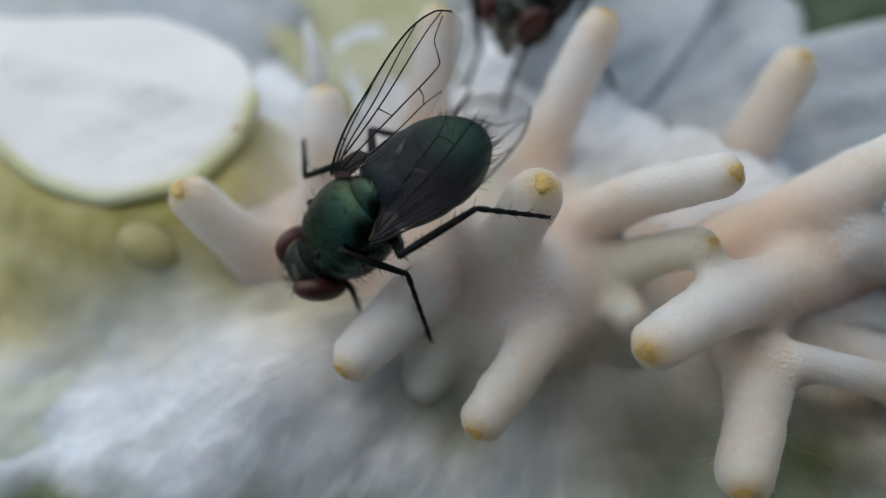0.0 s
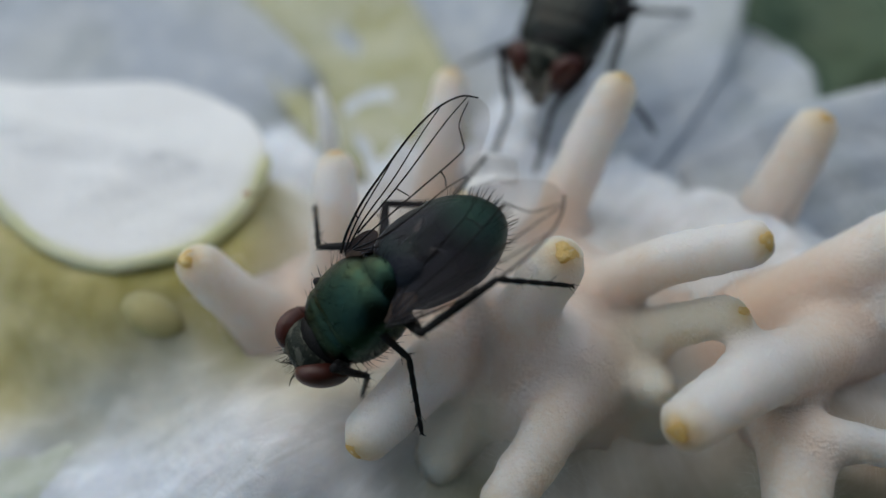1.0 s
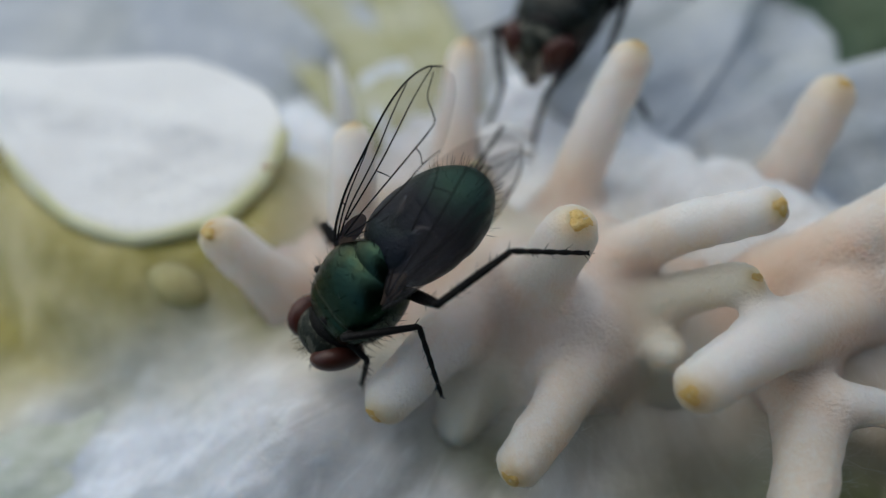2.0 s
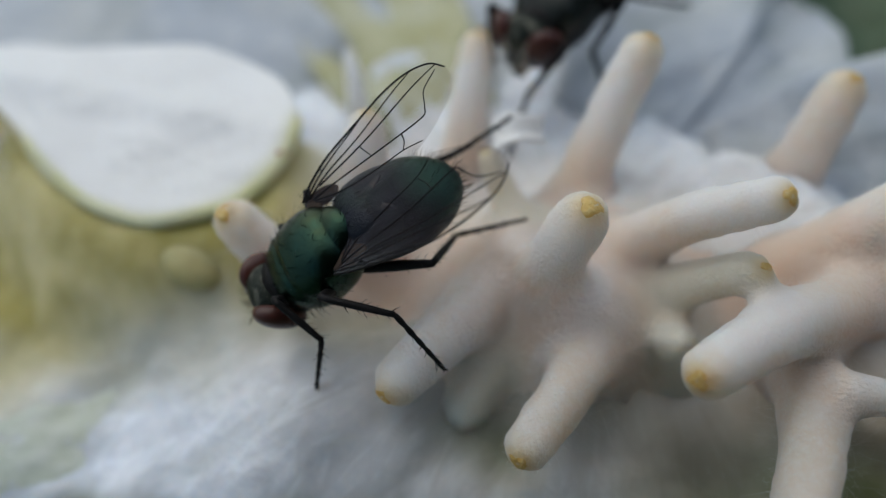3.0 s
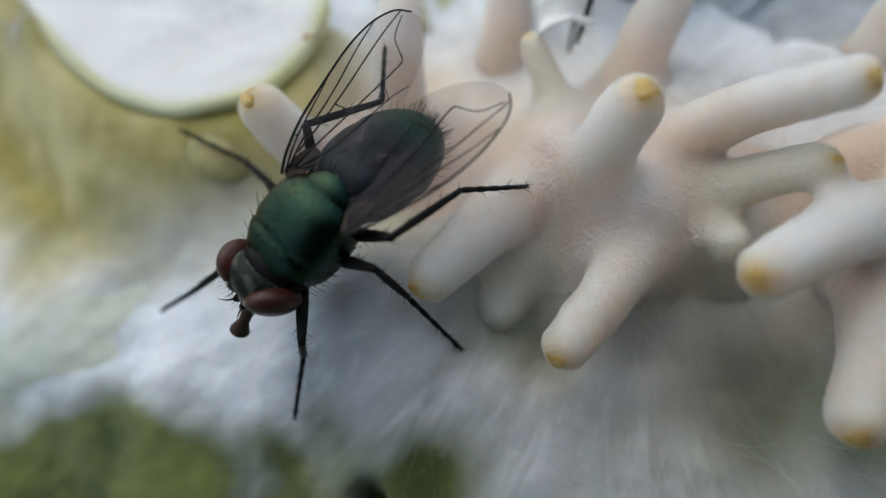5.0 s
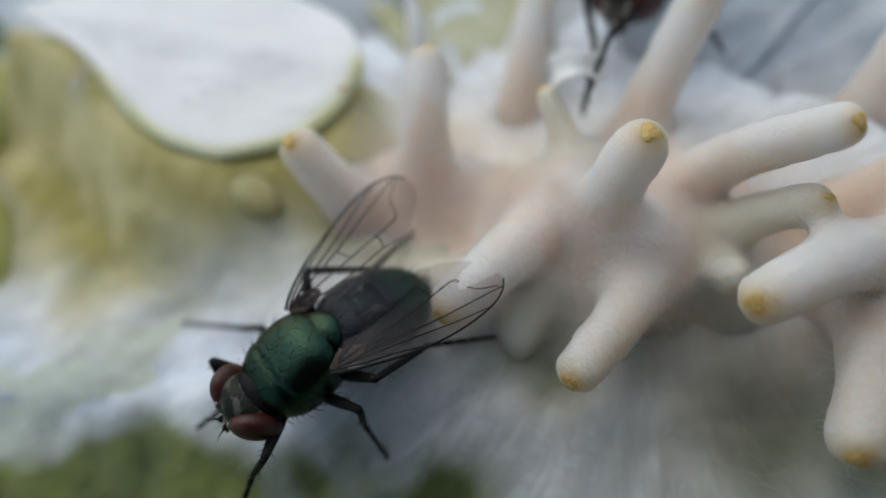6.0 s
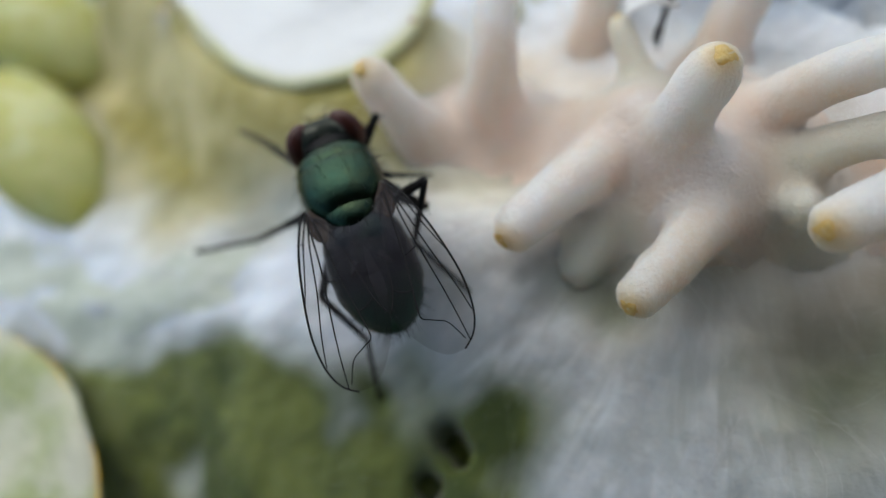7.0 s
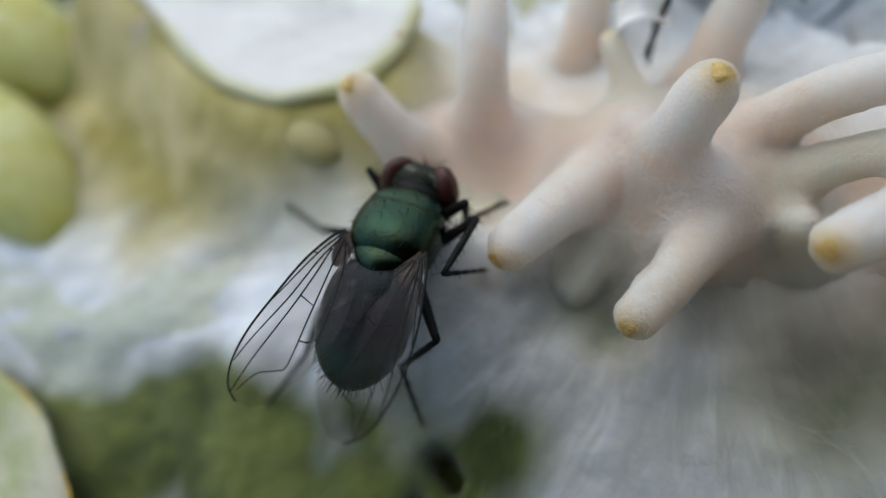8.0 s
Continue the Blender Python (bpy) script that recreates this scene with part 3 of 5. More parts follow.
def leaf_sheet(name, x0, x1, y0, y1, level, mat, seed, label, waves=1.0):
    step = 0.6
    nx, ny = int((x1 - x0) / step), int((y1 - y0) / step)
    verts, faces = [], []
    for j in range(ny + 1):
        for i in range(nx + 1):
            x, y = x0 + i * step, y0 + j * step
            z = level(x, y) + waves * (0.9 * noise.noise((x * 0.16, y * 0.16, seed)) + 0.3 * noise.noise((x * 0.5, y * 0.5, seed + 5)))
            vein = abs(((x * 0.8 + y * 0.6) / 3.4 + 0.3 * noise.noise((x * 0.1, y * 0.1, seed))) % 1 - 0.5)
            z -= 0.35 * max(0.0, 1 - vein * 8)
            verts.append((x, y, z))
    for j in range(ny):
        for i in range(nx):
            a = j * (nx + 1) + i
            faces.append((a, a + 1, a + nx + 2, a + nx + 1))
    ob = raw_part(name, verts, faces, mat)
    solid = ob.modifiers.new("thickness", "SOLIDIFY")
    solid.thickness, solid.offset = 0.4 * MM, -1
    return tagged(ob, label, "leaf")


def phone_slab():
    """Unseen dark slab on the south side, added in the phone's place to block light and darken reflections."""
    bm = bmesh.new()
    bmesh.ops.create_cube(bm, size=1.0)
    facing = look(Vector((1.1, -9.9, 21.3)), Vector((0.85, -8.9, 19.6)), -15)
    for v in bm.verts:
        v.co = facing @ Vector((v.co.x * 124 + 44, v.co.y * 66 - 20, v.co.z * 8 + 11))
    return tagged(part("phone_slab", bm, dark_slab, smooth=False), "unseen dark slab in the phone's place, added to shade the flower", "wall", kind="structure")


ground()
phone_slab()
downy_mat()
leaf_sheet("green_leaf", -44, 16, -26, -5, lambda x, y: -6.5 + 0.42 * (y + 5), leaf_skin, 3.0, "dull green leaf with a whitish bloom under the torn down")
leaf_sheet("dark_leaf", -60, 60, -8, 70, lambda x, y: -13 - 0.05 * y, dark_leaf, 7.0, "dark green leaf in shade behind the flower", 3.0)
wool("wool_fibres", 1500, ((-26, 20), (-13, 14)), 5, "loose white woolly fibres combed over the down", (0.0015, 0.0035))


# ---------------------------------------------------------------- flower fingers
MELT = 0.42  # how softly the fingers run into one another, in mm


def flesh_field(x0, y0, z0, shape, step):
    """The distance to the skin of the whole flower head on a grid of places; the floor of flesh sinks under the mat away from the fingers."""
    axes = [np.arange(n) * step + o for n, o in zip(shape, (x0, y0, z0))]
    level = np.array([[mat_top(x, y) + 0.9 * (bell(x, y, 4.0, 1.6, 8.5, 4.6) + 0.8 * bell(x, y, -4.6, 4.4, 3.0, 2.6) - 0.62) - 0.05 for y in axes[1]] for x in axes[0]])
    for _ in range(2):
        level[1:-1, 1:-1] = (level[:-2, 1:-1] + level[2:, 1:-1] + level[1:-1, :-2] + level[1:-1, 2:]) / 4
    total = np.exp(-np.clip(axes[2][None, None, :] - level[:, :, None], -4, 12) / MELT)
    for points, radii, lips, axis, end_r in BONES:
        low = [min(p[k] for p in points) - max(radii) - 2.4 for k in range(3)]
        high = [max(p[k] for p in points) + max(radii) + 2.4 for k in range(3)]
        span = tuple(slice(max(0, int((l - a[0]) / step)), max(0, int((h - a[0]) / step) + 1)) for l, h, a in zip(low, high, axes))
        grid = np.stack(np.meshgrid(*(a[c] for a, c in zip(axes, span)), indexing="ij"), axis=-1)
        if grid.size:
            gap, run = bone_gap(grid.reshape(-1, 3), points, radii)
            total[span] += np.exp(-np.clip(gap, -4, 12) / MELT).reshape(grid.shape[:3])
    return -MELT * np.log(total)


def skin_over(field, origin, step):
    """A closed net of quads over the places where the field is zero."""
    inside = field < 0
    corners = [(i, j, k) for i in (0, 1) for j in (0, 1) for k in (0, 1)]
    nx, ny, nz = (n - 1 for n in field.shape)

    def corner(c, a):
        return a[c[0]:c[0] + nx, c[1]:c[1] + ny, c[2]:c[2] + nz]

    count, place = np.zeros((nx, ny, nz)), np.zeros((nx, ny, nz, 3))
    for a in corners:
        for k in range(3):
            if a[k]:
                continue
            b = tuple(v + (n == k) for n, v in enumerate(a))
            fa, fb = corner(a, field), corner(b, field)
            crossed = corner(a, inside) != corner(b, inside)
            u = np.where(crossed, fa / np.where(crossed, fa - fb, 1.0), 0.0)
            count += crossed
            for n in range(3):
                place[..., n] += np.where(crossed, a[n] + (u if n == k else 0.0), 0.0)
    used = count > 0
    index = np.full(count.shape, -1)
    index[used] = np.arange(int(used.sum()))
    cells = np.argwhere(used)
    verts = (cells + place[used] / count[used][:, None]) * step + np.array(origin)
    faces = []
    for k in range(3):
        i, j = (k + 1) % 3, (k + 2) % 3
        here = [slice(0, n) for n in field.shape]
        there = list(here)
        here[k], there[k] = slice(0, -1), slice(1, None)
        flips = np.argwhere(inside[tuple(here)] != inside[tuple(there)])
        flips = flips[(flips[:, i] > 0) & (flips[:, j] > 0) & (flips[:, i] < field.shape[i] - 1) & (flips[:, j] < field.shape[j] - 1)]
        ring = []
        for di, dj in ((-1, -1), (0, -1), (0, 0), (-1, 0)):
            cell = flips.copy()
            cell[:, i] += di
            cell[:, j] += dj
            ring.append(index[cell[:, 0], cell[:, 1], cell[:, 2]])
        quads = np.stack(ring, axis=1)
        outward = inside[flips[:, 0], flips[:, 1], flips[:, 2]]
        faces.append(np.where(outward[:, None], quads, quads[:, ::-1]))
    return verts, np.concatenate(faces)


def flower_head(root):
    """The fleshy fingers, grown out of one another; each finger is a part with its own mouth and fuzz."""
    step, origin = 0.2, (-24.4, -8.8, -2.6)
    field = flesh_field(*origin, (228, 124, 52), step)
    verts, faces = skin_over(field, origin, step)
    # even out the steps of the net
    near, total = np.zeros_like(verts), np.zeros(len(verts))
    for _ in range(3):
        near[:], total[:] = 0, 0
        for a, b in ((0, 1), (1, 2), (2, 3), (3, 0)):
            for p, q in ((a, b), (b, a)):
                np.add.at(near, faces[:, p], verts[faces[:, q]])
                np.add.at(total, faces[:, p], 1)
        verts = 0.5 * verts + 0.5 * near / np.maximum(total, 1)[:, None]
    gaps, runs = zip(*(bone_gap(verts, b[0], b[1]) for b in BONES))
    gaps, runs = np.array(gaps), np.array(runs)
    owner = gaps.argmin(axis=0)
    own_run = runs[owner, np.arange(len(verts))]
    share = np.exp(-np.clip(gaps - gaps.min(axis=0), 0, 20) / 0.3)
    share /= share.sum(axis=0)
    order = np.sort(gaps, axis=0)
    seam = np.clip(1.25 - (order[1] - order[0]) / 0.8, 0, 1)
    pale = sum(share[n] for n, row in enumerate(FINGERS) if row[7])
    # relief
    normal = np.zeros_like(verts)
    flat = np.cross(verts[faces[:, 2]] - verts[faces[:, 0]], verts[faces[:, 3]] - verts[faces[:, 1]])
    for k in range(4):
        np.add.at(normal, faces[:, k], flat)
    normal /= np.linalg.norm(normal, axis=1)[:, None] + 1e-12
    bumps = np.array([0.06 * noise.noise((x * 1.2, y * 1.2, z * 1.2 + 3)) + 0.035 * noise.noise((x * 3.4, y * 3.4, z * 3.4 + 8)) for x, y, z in verts])
    verts = verts + normal * bumps[:, None]
    # where the painted crevice tone lies: strongest at a finger's foot
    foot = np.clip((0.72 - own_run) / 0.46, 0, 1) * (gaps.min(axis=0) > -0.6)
    mouth = np.zeros(len(verts))
    for row, (points, radii, lips, axis, end_r) in zip(FINGERS, BONES):
        if row[6]:
            mouth = np.maximum(mouth, 0.95 * np.exp(-(np.linalg.norm(verts - np.array(tuple(lips)), axis=1) / (0.66 * end_r)) ** 2))
    face_owner = owner[faces[:, 0]]
    floor = np.array([mat_top(x, y) for x, y, z in verts])
    shown = (verts[faces, 2].max(axis=1) > floor[faces].min(axis=1) - 0.5)
    bodies = []
    for number in range(len(FINGERS)):
        mine = faces[(face_owner == number) & shown]
        used, local = np.unique(mine, return_inverse=True)
        local = local.reshape(mine.shape)
        body = raw_part("finger", verts[used].tolist(), local.tolist(), finger_skin, root)
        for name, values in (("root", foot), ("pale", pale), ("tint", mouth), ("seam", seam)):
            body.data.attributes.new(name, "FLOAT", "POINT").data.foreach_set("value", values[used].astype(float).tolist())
        body.data.normals_split_custom_set_from_vertices(normal[used].tolist())
        rng = random.Random(number + 1)
        hairs_v, hairs_f = [], []
        for p, n, u in zip(verts[used], normal[used], own_run[used]):
            if u < 0.35 or rng.random() > 0.5:
                continue
            way = (Vector(n) + Vector([rng.gauss(0, 0.7) for _ in range(3)])).normalized()
            spot, long = Vector(p), rng.uniform(0.06, 0.22)
            strand(hairs_v, hairs_f, [spot - way * 0.02, spot + way * long * 0.5, spot + way * long], rng.uniform(0.0025, 0.0045))
        tagged(raw_part("fuzz", hairs_v, hairs_f, fibre, body), "fine white fuzz", kind="stuff")
        lips, axis, end_r = (np.array(tuple(v)) if n < 2 else v for n, v in enumerate(BONES[number][2:]))
        off = verts[used] - lips
        beside = np.linalg.norm(off - np.outer(off @ axis, axis), axis=1) < 0.45 * end_r
        lifted = (off @ axis)[beside & (off @ axis > -end_r)].max() if (beside & (off @ axis > -end_r)).any() else 0.0
        bodies.append((body, Vector(lips + axis * (lifted - 0.01))))
    return bodies


def milky_fuzz(count, seed):
    """Very fine white fibres that stand round the feet of the fingers like a mist."""
    rng = random.Random(seed)
    verts, faces = [], []
    for n in range(count):
        points, radii, lips, axis, end_r = BONES[n % len(BONES)]
        k = rng.randrange(2, len(points) - 3)
        p = points[k].lerp(points[k + 1], rng.random())
        away = Vector([rng.gauss(0, 1) for _ in range(3)]).normalized()
        away.z = abs(away.z) * 0.8 - 0.1
        p = p + away * (radii[k] * rng.uniform(0.9, 1.35))
        p.z = max(p.z, mat_top(p.x, p.y) + 0.05)
        way = (away + Vector([rng.gauss(0, 0.9) for _ in range(3)])).normalized() * rng.uniform(0.5, 1.5)
        sag = Vector((0, 0, -0.25 * way.length))
        strand(verts, faces, [p, p + way * 0.35, p + way * 0.7 + sag * 0.4, p + way + sag], rng.uniform(0.0015, 0.003))
    return tagged(raw_part("finger_fuzz", verts, faces, fibre), "misty white fuzz round the feet of the fingers", "wool fibres", kind="stuff")


def pore(body, lips, axis, end_r, share, seed):
    """The puckered yellow mouth at a finger's tip."""
    rng = random.Random(seed)
    bm = bmesh.new()
    mouth = end_r * share * 0.95
    side = axis.orthogonal().normalized()
    other = axis.cross(side)
    rings = []
    for reach, depth in ((1.1, -0.36), (0.98, -0.14), (0.80, -0.05), (0.56, 0.0), (0.32, 0.01), (0.14, 0.0)):
        ring = []
        for k in range(18):
            a = 2 * math.pi * k / 18
            r = 0.92 * mouth * reach * (1 + 0.12 * math.sin(3 * a + seed) + 0.05 * math.sin(7 * a + 2 * seed))
            ring.append(bm.verts.new(lips + (side * math.cos(a) + other * math.sin(a)) * r + axis * (depth + rng.uniform(-0.008, 0.008)) * end_r))
        rings.append(ring)
    for a, b in zip(rings, rings[1:]):
        for k in range(18):
            bm.faces.new((a[k], a[(k + 1) % 18], b[(k + 1) % 18], b[k]))
    bm.faces.new(rings[-1])
    bm.faces.new(rings[0][::-1])
    return part("pore", bm, pore_skin, body, "yellow-orange mouth of the finger")


flower = thing("coral_flower", 0, 0, 0, "white flower head of fleshy fingers with yellow tips", "flower")
for number, ((body, lips), row, bone) in enumerate(zip(flower_head(flower), FINGERS, BONES)):
    if row[6]:
        pore(body, lips, bone[3], bone[4], row[6], number + 1)
milky_fuzz(9000, 21)


# ---------------------------------------------------------------- petals, sepals and leaves round the flower
def dish(name, centre, rx, ry, cup, mat, label, power, thick, category, seed, waves=0.5):
    """A rounded fleshy blade with a raised rim. cup: how far the rim stands above the middle."""
    bm = bmesh.new()
    rings, sides = 16, 72
    grid = []
    for i in range(rings + 1):
        u = i / rings
        ring = []
        for k in range(sides):
            a = 2 * math.pi * k / sides
            c, s = math.cos(a), math.sin(a)
            edge = (abs(c) ** power + abs(s) ** power) ** (-1 / power)
            edge *= 1 + 0.03 * noise.noise((c * 2, s * 2, seed))
            x, y = rx * c * edge * u, ry * s * edge * u
            z = cup * u ** 3 + waves * noise.noise((x * 0.25, y * 0.25, seed + 3)) + 0.3 * waves * noise.noise((x * 0.9, y * 0.9, seed + 8))
            ring.append(bm.verts.new((centre[0] + x, centre[1] + y, centre[2] + z)))
            if i == 0:
                break
        grid.append(ring)
    for k in range(sides):
        bm.faces.new((grid[0][0], grid[1][k], grid[1][(k + 1) % sides]))
    for a, b in zip(grid[1:], grid[2:]):
        for k in range(sides):
            bm.faces.new((a[k], b[k], b[(k + 1) % sides], a[(k + 1) % sides]))
    bmesh.ops.recalc_face_normals(bm, faces=bm.faces)
    ob = part(name, bm, mat)
    solid = ob.modifiers.new("thickness", "SOLIDIFY")
    solid.thickness, solid.offset = thick * MM, -1
    return tagged(ob, label, category)


def bright_petal():
    """The broad white petal: a fleshy lower half that catches the light and an upper half folded back along a soft crease."""
    rim = PETAL_RIM[:-1]
    middle = Vector((-14.6, 9.4, 0))
    verts, faces, n, rings = [(middle.x, middle.y, 3.0)], [], len(rim), 26

    def level(p, u):
        crease = p.y - (9.9 - 0.30 * (p.x + 13.0))
        fold = 0.18 * math.exp(-(crease / 0.9) ** 2) - 0.08 * max(0.0, crease) - 0.05 * max(0.0, -crease)
        return 2.75 + fold + 0.12 * u ** 4 + 0.22 * noise.noise((p.x * 0.35, p.y * 0.35, 3.0)) + 0.07 * noise.noise((p.x * 1.3, p.y * 1.3, 6.0))

    for i in range(1, rings + 1):
        u = i / rings
        for r in rim:
            p = middle.lerp(r, u * (1 + 0.012 * noise.noise((r.x * 0.9, r.y * 0.9, 9.0)) * u))
            verts.append((p.x, p.y, level(p, u)))
    verts[0] = (middle.x, middle.y, level(middle, 0))
    for k in range(n):
        faces.append((0, 1 + k, 1 + (k + 1) % n))
    for i in range(rings - 1):
        a, b = 1 + i * n, 1 + (i + 1) * n
        for k in range(n):
            faces.append((a + k, b + k, b + (k + 1) % n, a + (k + 1) % n))
    ob = raw_part("petal", verts, faces, petal_skin)
    edge = [0.0]
    for i in range(1, rings + 1):
        edge.extend(0.7 * smooth_step(0.86 + 0.05 * noise.noise((r.x * 0.4, r.y * 0.4, 12.0)), 1.0, i / rings) * smooth_step(9.8, 8.2, r.y) for r in rim)
    ob.data.attributes.new("edge", "FLOAT", "POINT").data.foreach_set("value", edge)
    solid = ob.modifiers.new("thickness", "SOLIDIFY")
    solid.thickness, solid.offset = 0.12 * MM, -1
    bm = bmesh.new()
    low = [r for r in rim if r.y < 9.6]
    line = [(middle.x + 0.985 * (r.x - middle.x), middle.y + 0.985 * (r.y - middle.y), level(r, 1.0) - 0.20) for r in low]
    tube(bm, line, [(0.24 + 0.05 * noise.noise((r.x * 0.5, r.y * 0.5, 30.0))) * smooth_step(9.8, 8.2, r.y) + 0.02 for r in low], 10)
    part("petal_rim", bm, rim_skin, ob, "yellow-green rounded rim of the petal")
    return tagged(ob, "bright white fleshy petal with a small brown tip", "petal")


white_petal = bright_petal()
bm = bmesh.new()
ball(bm, (-7.60, 7.05, 2.82), (0.30, 0.18, 0.12), 8, 12)
part("dry_tip", bm, brown_tip, white_petal, "dry brown petal tip")


def far_blade(angle, reach, width, start, height, droop, mat, label, seed):
    """A long outer petal that lies away from the flower's middle."""
    ca, sa = math.cos(radians(angle)), math.sin(radians(angle))
    verts, faces = [], []
    nu, nv = 40, 24
    for i in range(nu + 1):
        u = i / nu
        half = width * (math.sin(math.pi * min(1.0, 0.12 + 0.88 * u) ** 0.9) ** 0.6 + 0.02)
        for j in range(nv + 1):
            v = 2 * j / nv - 1
            r, w = start + reach * u, half * v
            x, y = r * ca - w * sa + 1.0, r * sa + w * ca + 4.0
            z = height - droop * u * u + 0.9 * v * v * width * 0.13 + 0.8 * noise.noise((x * 0.12, y * 0.12, seed)) + 0.35 * noise.noise((w * 0.9, r * 0.12, seed + 4))
            verts.append((x, y, z))
    for i in range(nu):
        for j in range(nv):
            a = i * (nv + 1) + j
            faces.append((a, a + 1, a + nv + 2, a + nv + 1))
    ob = raw_part("petal", verts, faces, mat)
    solid = ob.modifiers.new("thickness", "SOLIDIFY")
    solid.thickness, solid.offset = 0.4 * MM, -1
    return tagged(ob, label, "petal", "outer petals")


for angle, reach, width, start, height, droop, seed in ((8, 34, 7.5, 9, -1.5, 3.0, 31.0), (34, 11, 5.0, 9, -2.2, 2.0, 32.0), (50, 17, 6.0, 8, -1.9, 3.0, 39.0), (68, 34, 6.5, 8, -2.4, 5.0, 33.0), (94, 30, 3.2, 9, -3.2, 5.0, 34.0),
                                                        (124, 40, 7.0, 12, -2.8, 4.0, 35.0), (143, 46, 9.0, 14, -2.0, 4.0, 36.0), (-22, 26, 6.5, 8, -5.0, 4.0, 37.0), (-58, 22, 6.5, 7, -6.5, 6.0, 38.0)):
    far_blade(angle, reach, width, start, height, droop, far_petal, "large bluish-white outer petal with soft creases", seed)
for angle, reach, width, start, height, droop, seed in ((113, 30, 4.6, 8, -1.6, 3.0, 41.0), (162, 30, 7.0, 12, -4.2, 2.0, 42.0)):
    tagged(far_blade(angle, reach, width, start, height, droop, olive_skin, "yellow-green sepal between the white petals", seed), category="sepal", group="sepals")


def bud(centre, radii, turn, label, mat=bud_skin):
    bm = bmesh.new()
    turned = Euler((radians(6), radians(12), radians(turn))).to_matrix()

    def form(p):
        squeeze = 1 - 0.28 * max(0.0, p.x) ** 2
        ridge = 1 + 0.04 * math.cos(3 * math.atan2(p.z, p.y))
        return Vector((p.x, p.y * squeeze * ridge, p.z * squeeze * ridge))

    ball(bm, centre, radii, 20, 32, turned, form)
    for v in bm.verts:
        v.co += v.co.normalized() * 0.12 * noise.noise(v.co * 0.6)
    return tagged(part("flower_bud", bm, mat), label, "bud", "green buds")


bud((-28.8, 3.6, -1.2), (6.0, 2.9, 2.4), -40, "plump pale green bud beside the olive shoulder")
bud((-32.5, 11.8, -1.0), (5.4, 3.2, 2.6), -30, "plump yellow-green bud behind another bud")
bud((-10.8, 2.9, 1.55), (1.25, 0.95, 0.62), -30, "tiny pale olive bud under the rim of the bright petal", pale_bud)

amber_leaf = dish("cut_leaf", (-28.75, -17.1, -2.6), 11.9, 11.4, 0.6, pale_leaf, "pale green-white leaf with a rough amber edge", power=2.0, thick=0.22, category="leaf", seed=6.0)
bm = bmesh.new()
rim = []
for i in range(61):
    a = radians(-60 + 175 * i / 60)
    wob = 1.0 + 0.02 * noise.noise((i * 0.3, 2, 2))
    c, s = math.cos(a), math.sin(a)
    rim.append((-28.75 + 11.85 * c * wob, -17.1 + 11.35 * s * wob, -2.0 + 0.2 * noise.noise((i * 0.2, 5, 5))))
tube(bm, rim, [0.055 + 0.04 * noise.noise((i * 0.7, 0, 0)) for i in range(61)], 8)
part("leaf_edge", bm, amber_edge, amber_leaf, "rough amber leaf edge")


def film():
    """A torn, creased sheet of thin white film over the leaf."""
    verts, faces = [], []
    nu, nv = 60, 16
    for i in range(nu + 1):
        u = i / nu
        x = -30 + 17.5 * u
        low = -5.0 - 2.3 * math.exp(-((x + 21.4) / 2.6) ** 2) + 0.35 * noise.noise((x * 0.8, 3.0, 3.0)) + 0.9 * smooth_step(-17, -13, x)
        for j in range(nv + 1):
            v = j / nv
            y = low + v * 4.6
            z = mat_top(x, y) + 0.05 - 0.16 * math.exp(-v * 7) - 0.5 * smooth_step(0.75, 1.0, v) - 0.5 * smooth_step(0.85, 1.0, u) + 0.10 * noise.noise((x * 0.4, y * 1.2, 8.0))
            verts.append((x, y, z))
    for i in range(nu):
        for j in range(nv):
            a = i * (nv + 1) + j
            faces.append((a, a + nv + 1, a + nv + 2, a + 1))
    ob = raw_part("torn_film", verts, faces, film_skin)
    solid = ob.modifiers.new("thickness", "SOLIDIFY")
    solid.thickness, solid.offset = 0.08 * MM, -1
    return tagged(ob, "creased greenish-white film torn along its edge over the leaf", "plant film")


film()


def shard():
    """A curled papery scrap."""
    bm = bmesh.new()
    rows = []
    for i in range(9):
        u = i / 8
        row = []
        for j in range(7):
            v = j / 6 - 0.5
            half = 0.75 * (1 - 0.4 * u)
            row.append(bm.verts.new((1.0 + 1.9 * u - 0.5, 7.0 + 2 * half * v + 0.4 * u, 2.9 + 1.6 * v * v + 0.35 * math.sin(4 * u) + 0.2 * noise.noise((u * 4, v * 5, 2)))))
        rows.append(row)
    for a, b in zip(rows, rows[1:]):
        for j in range(6):
            bm.faces.new((a[j], b[j], b[j + 1], a[j + 1]))
    ob = part("petal_scrap", bm, petal_skin)
    solid = ob.modifiers.new("thickness", "SOLIDIFY")
    solid.thickness = 0.12 * MM
    return tagged(ob, "curled white papery scrap on a small finger", "petal scrap")


shard()
bm = bmesh.new()
tube(bm, spline(((-5.6, 11.3, 0.2), (-5.6, 12.2, 1.4), (-5.9, 13.4, 2.3)), 5), [0.42, 0.46, 0.48, 0.46, 0.42, 0.38, 0.36, 0.32, 0.26, 0.18, 0.06], 10)
tagged(part("small_bract", bm, petal_skin), "small narrow white bract standing behind the fingers", "bract")


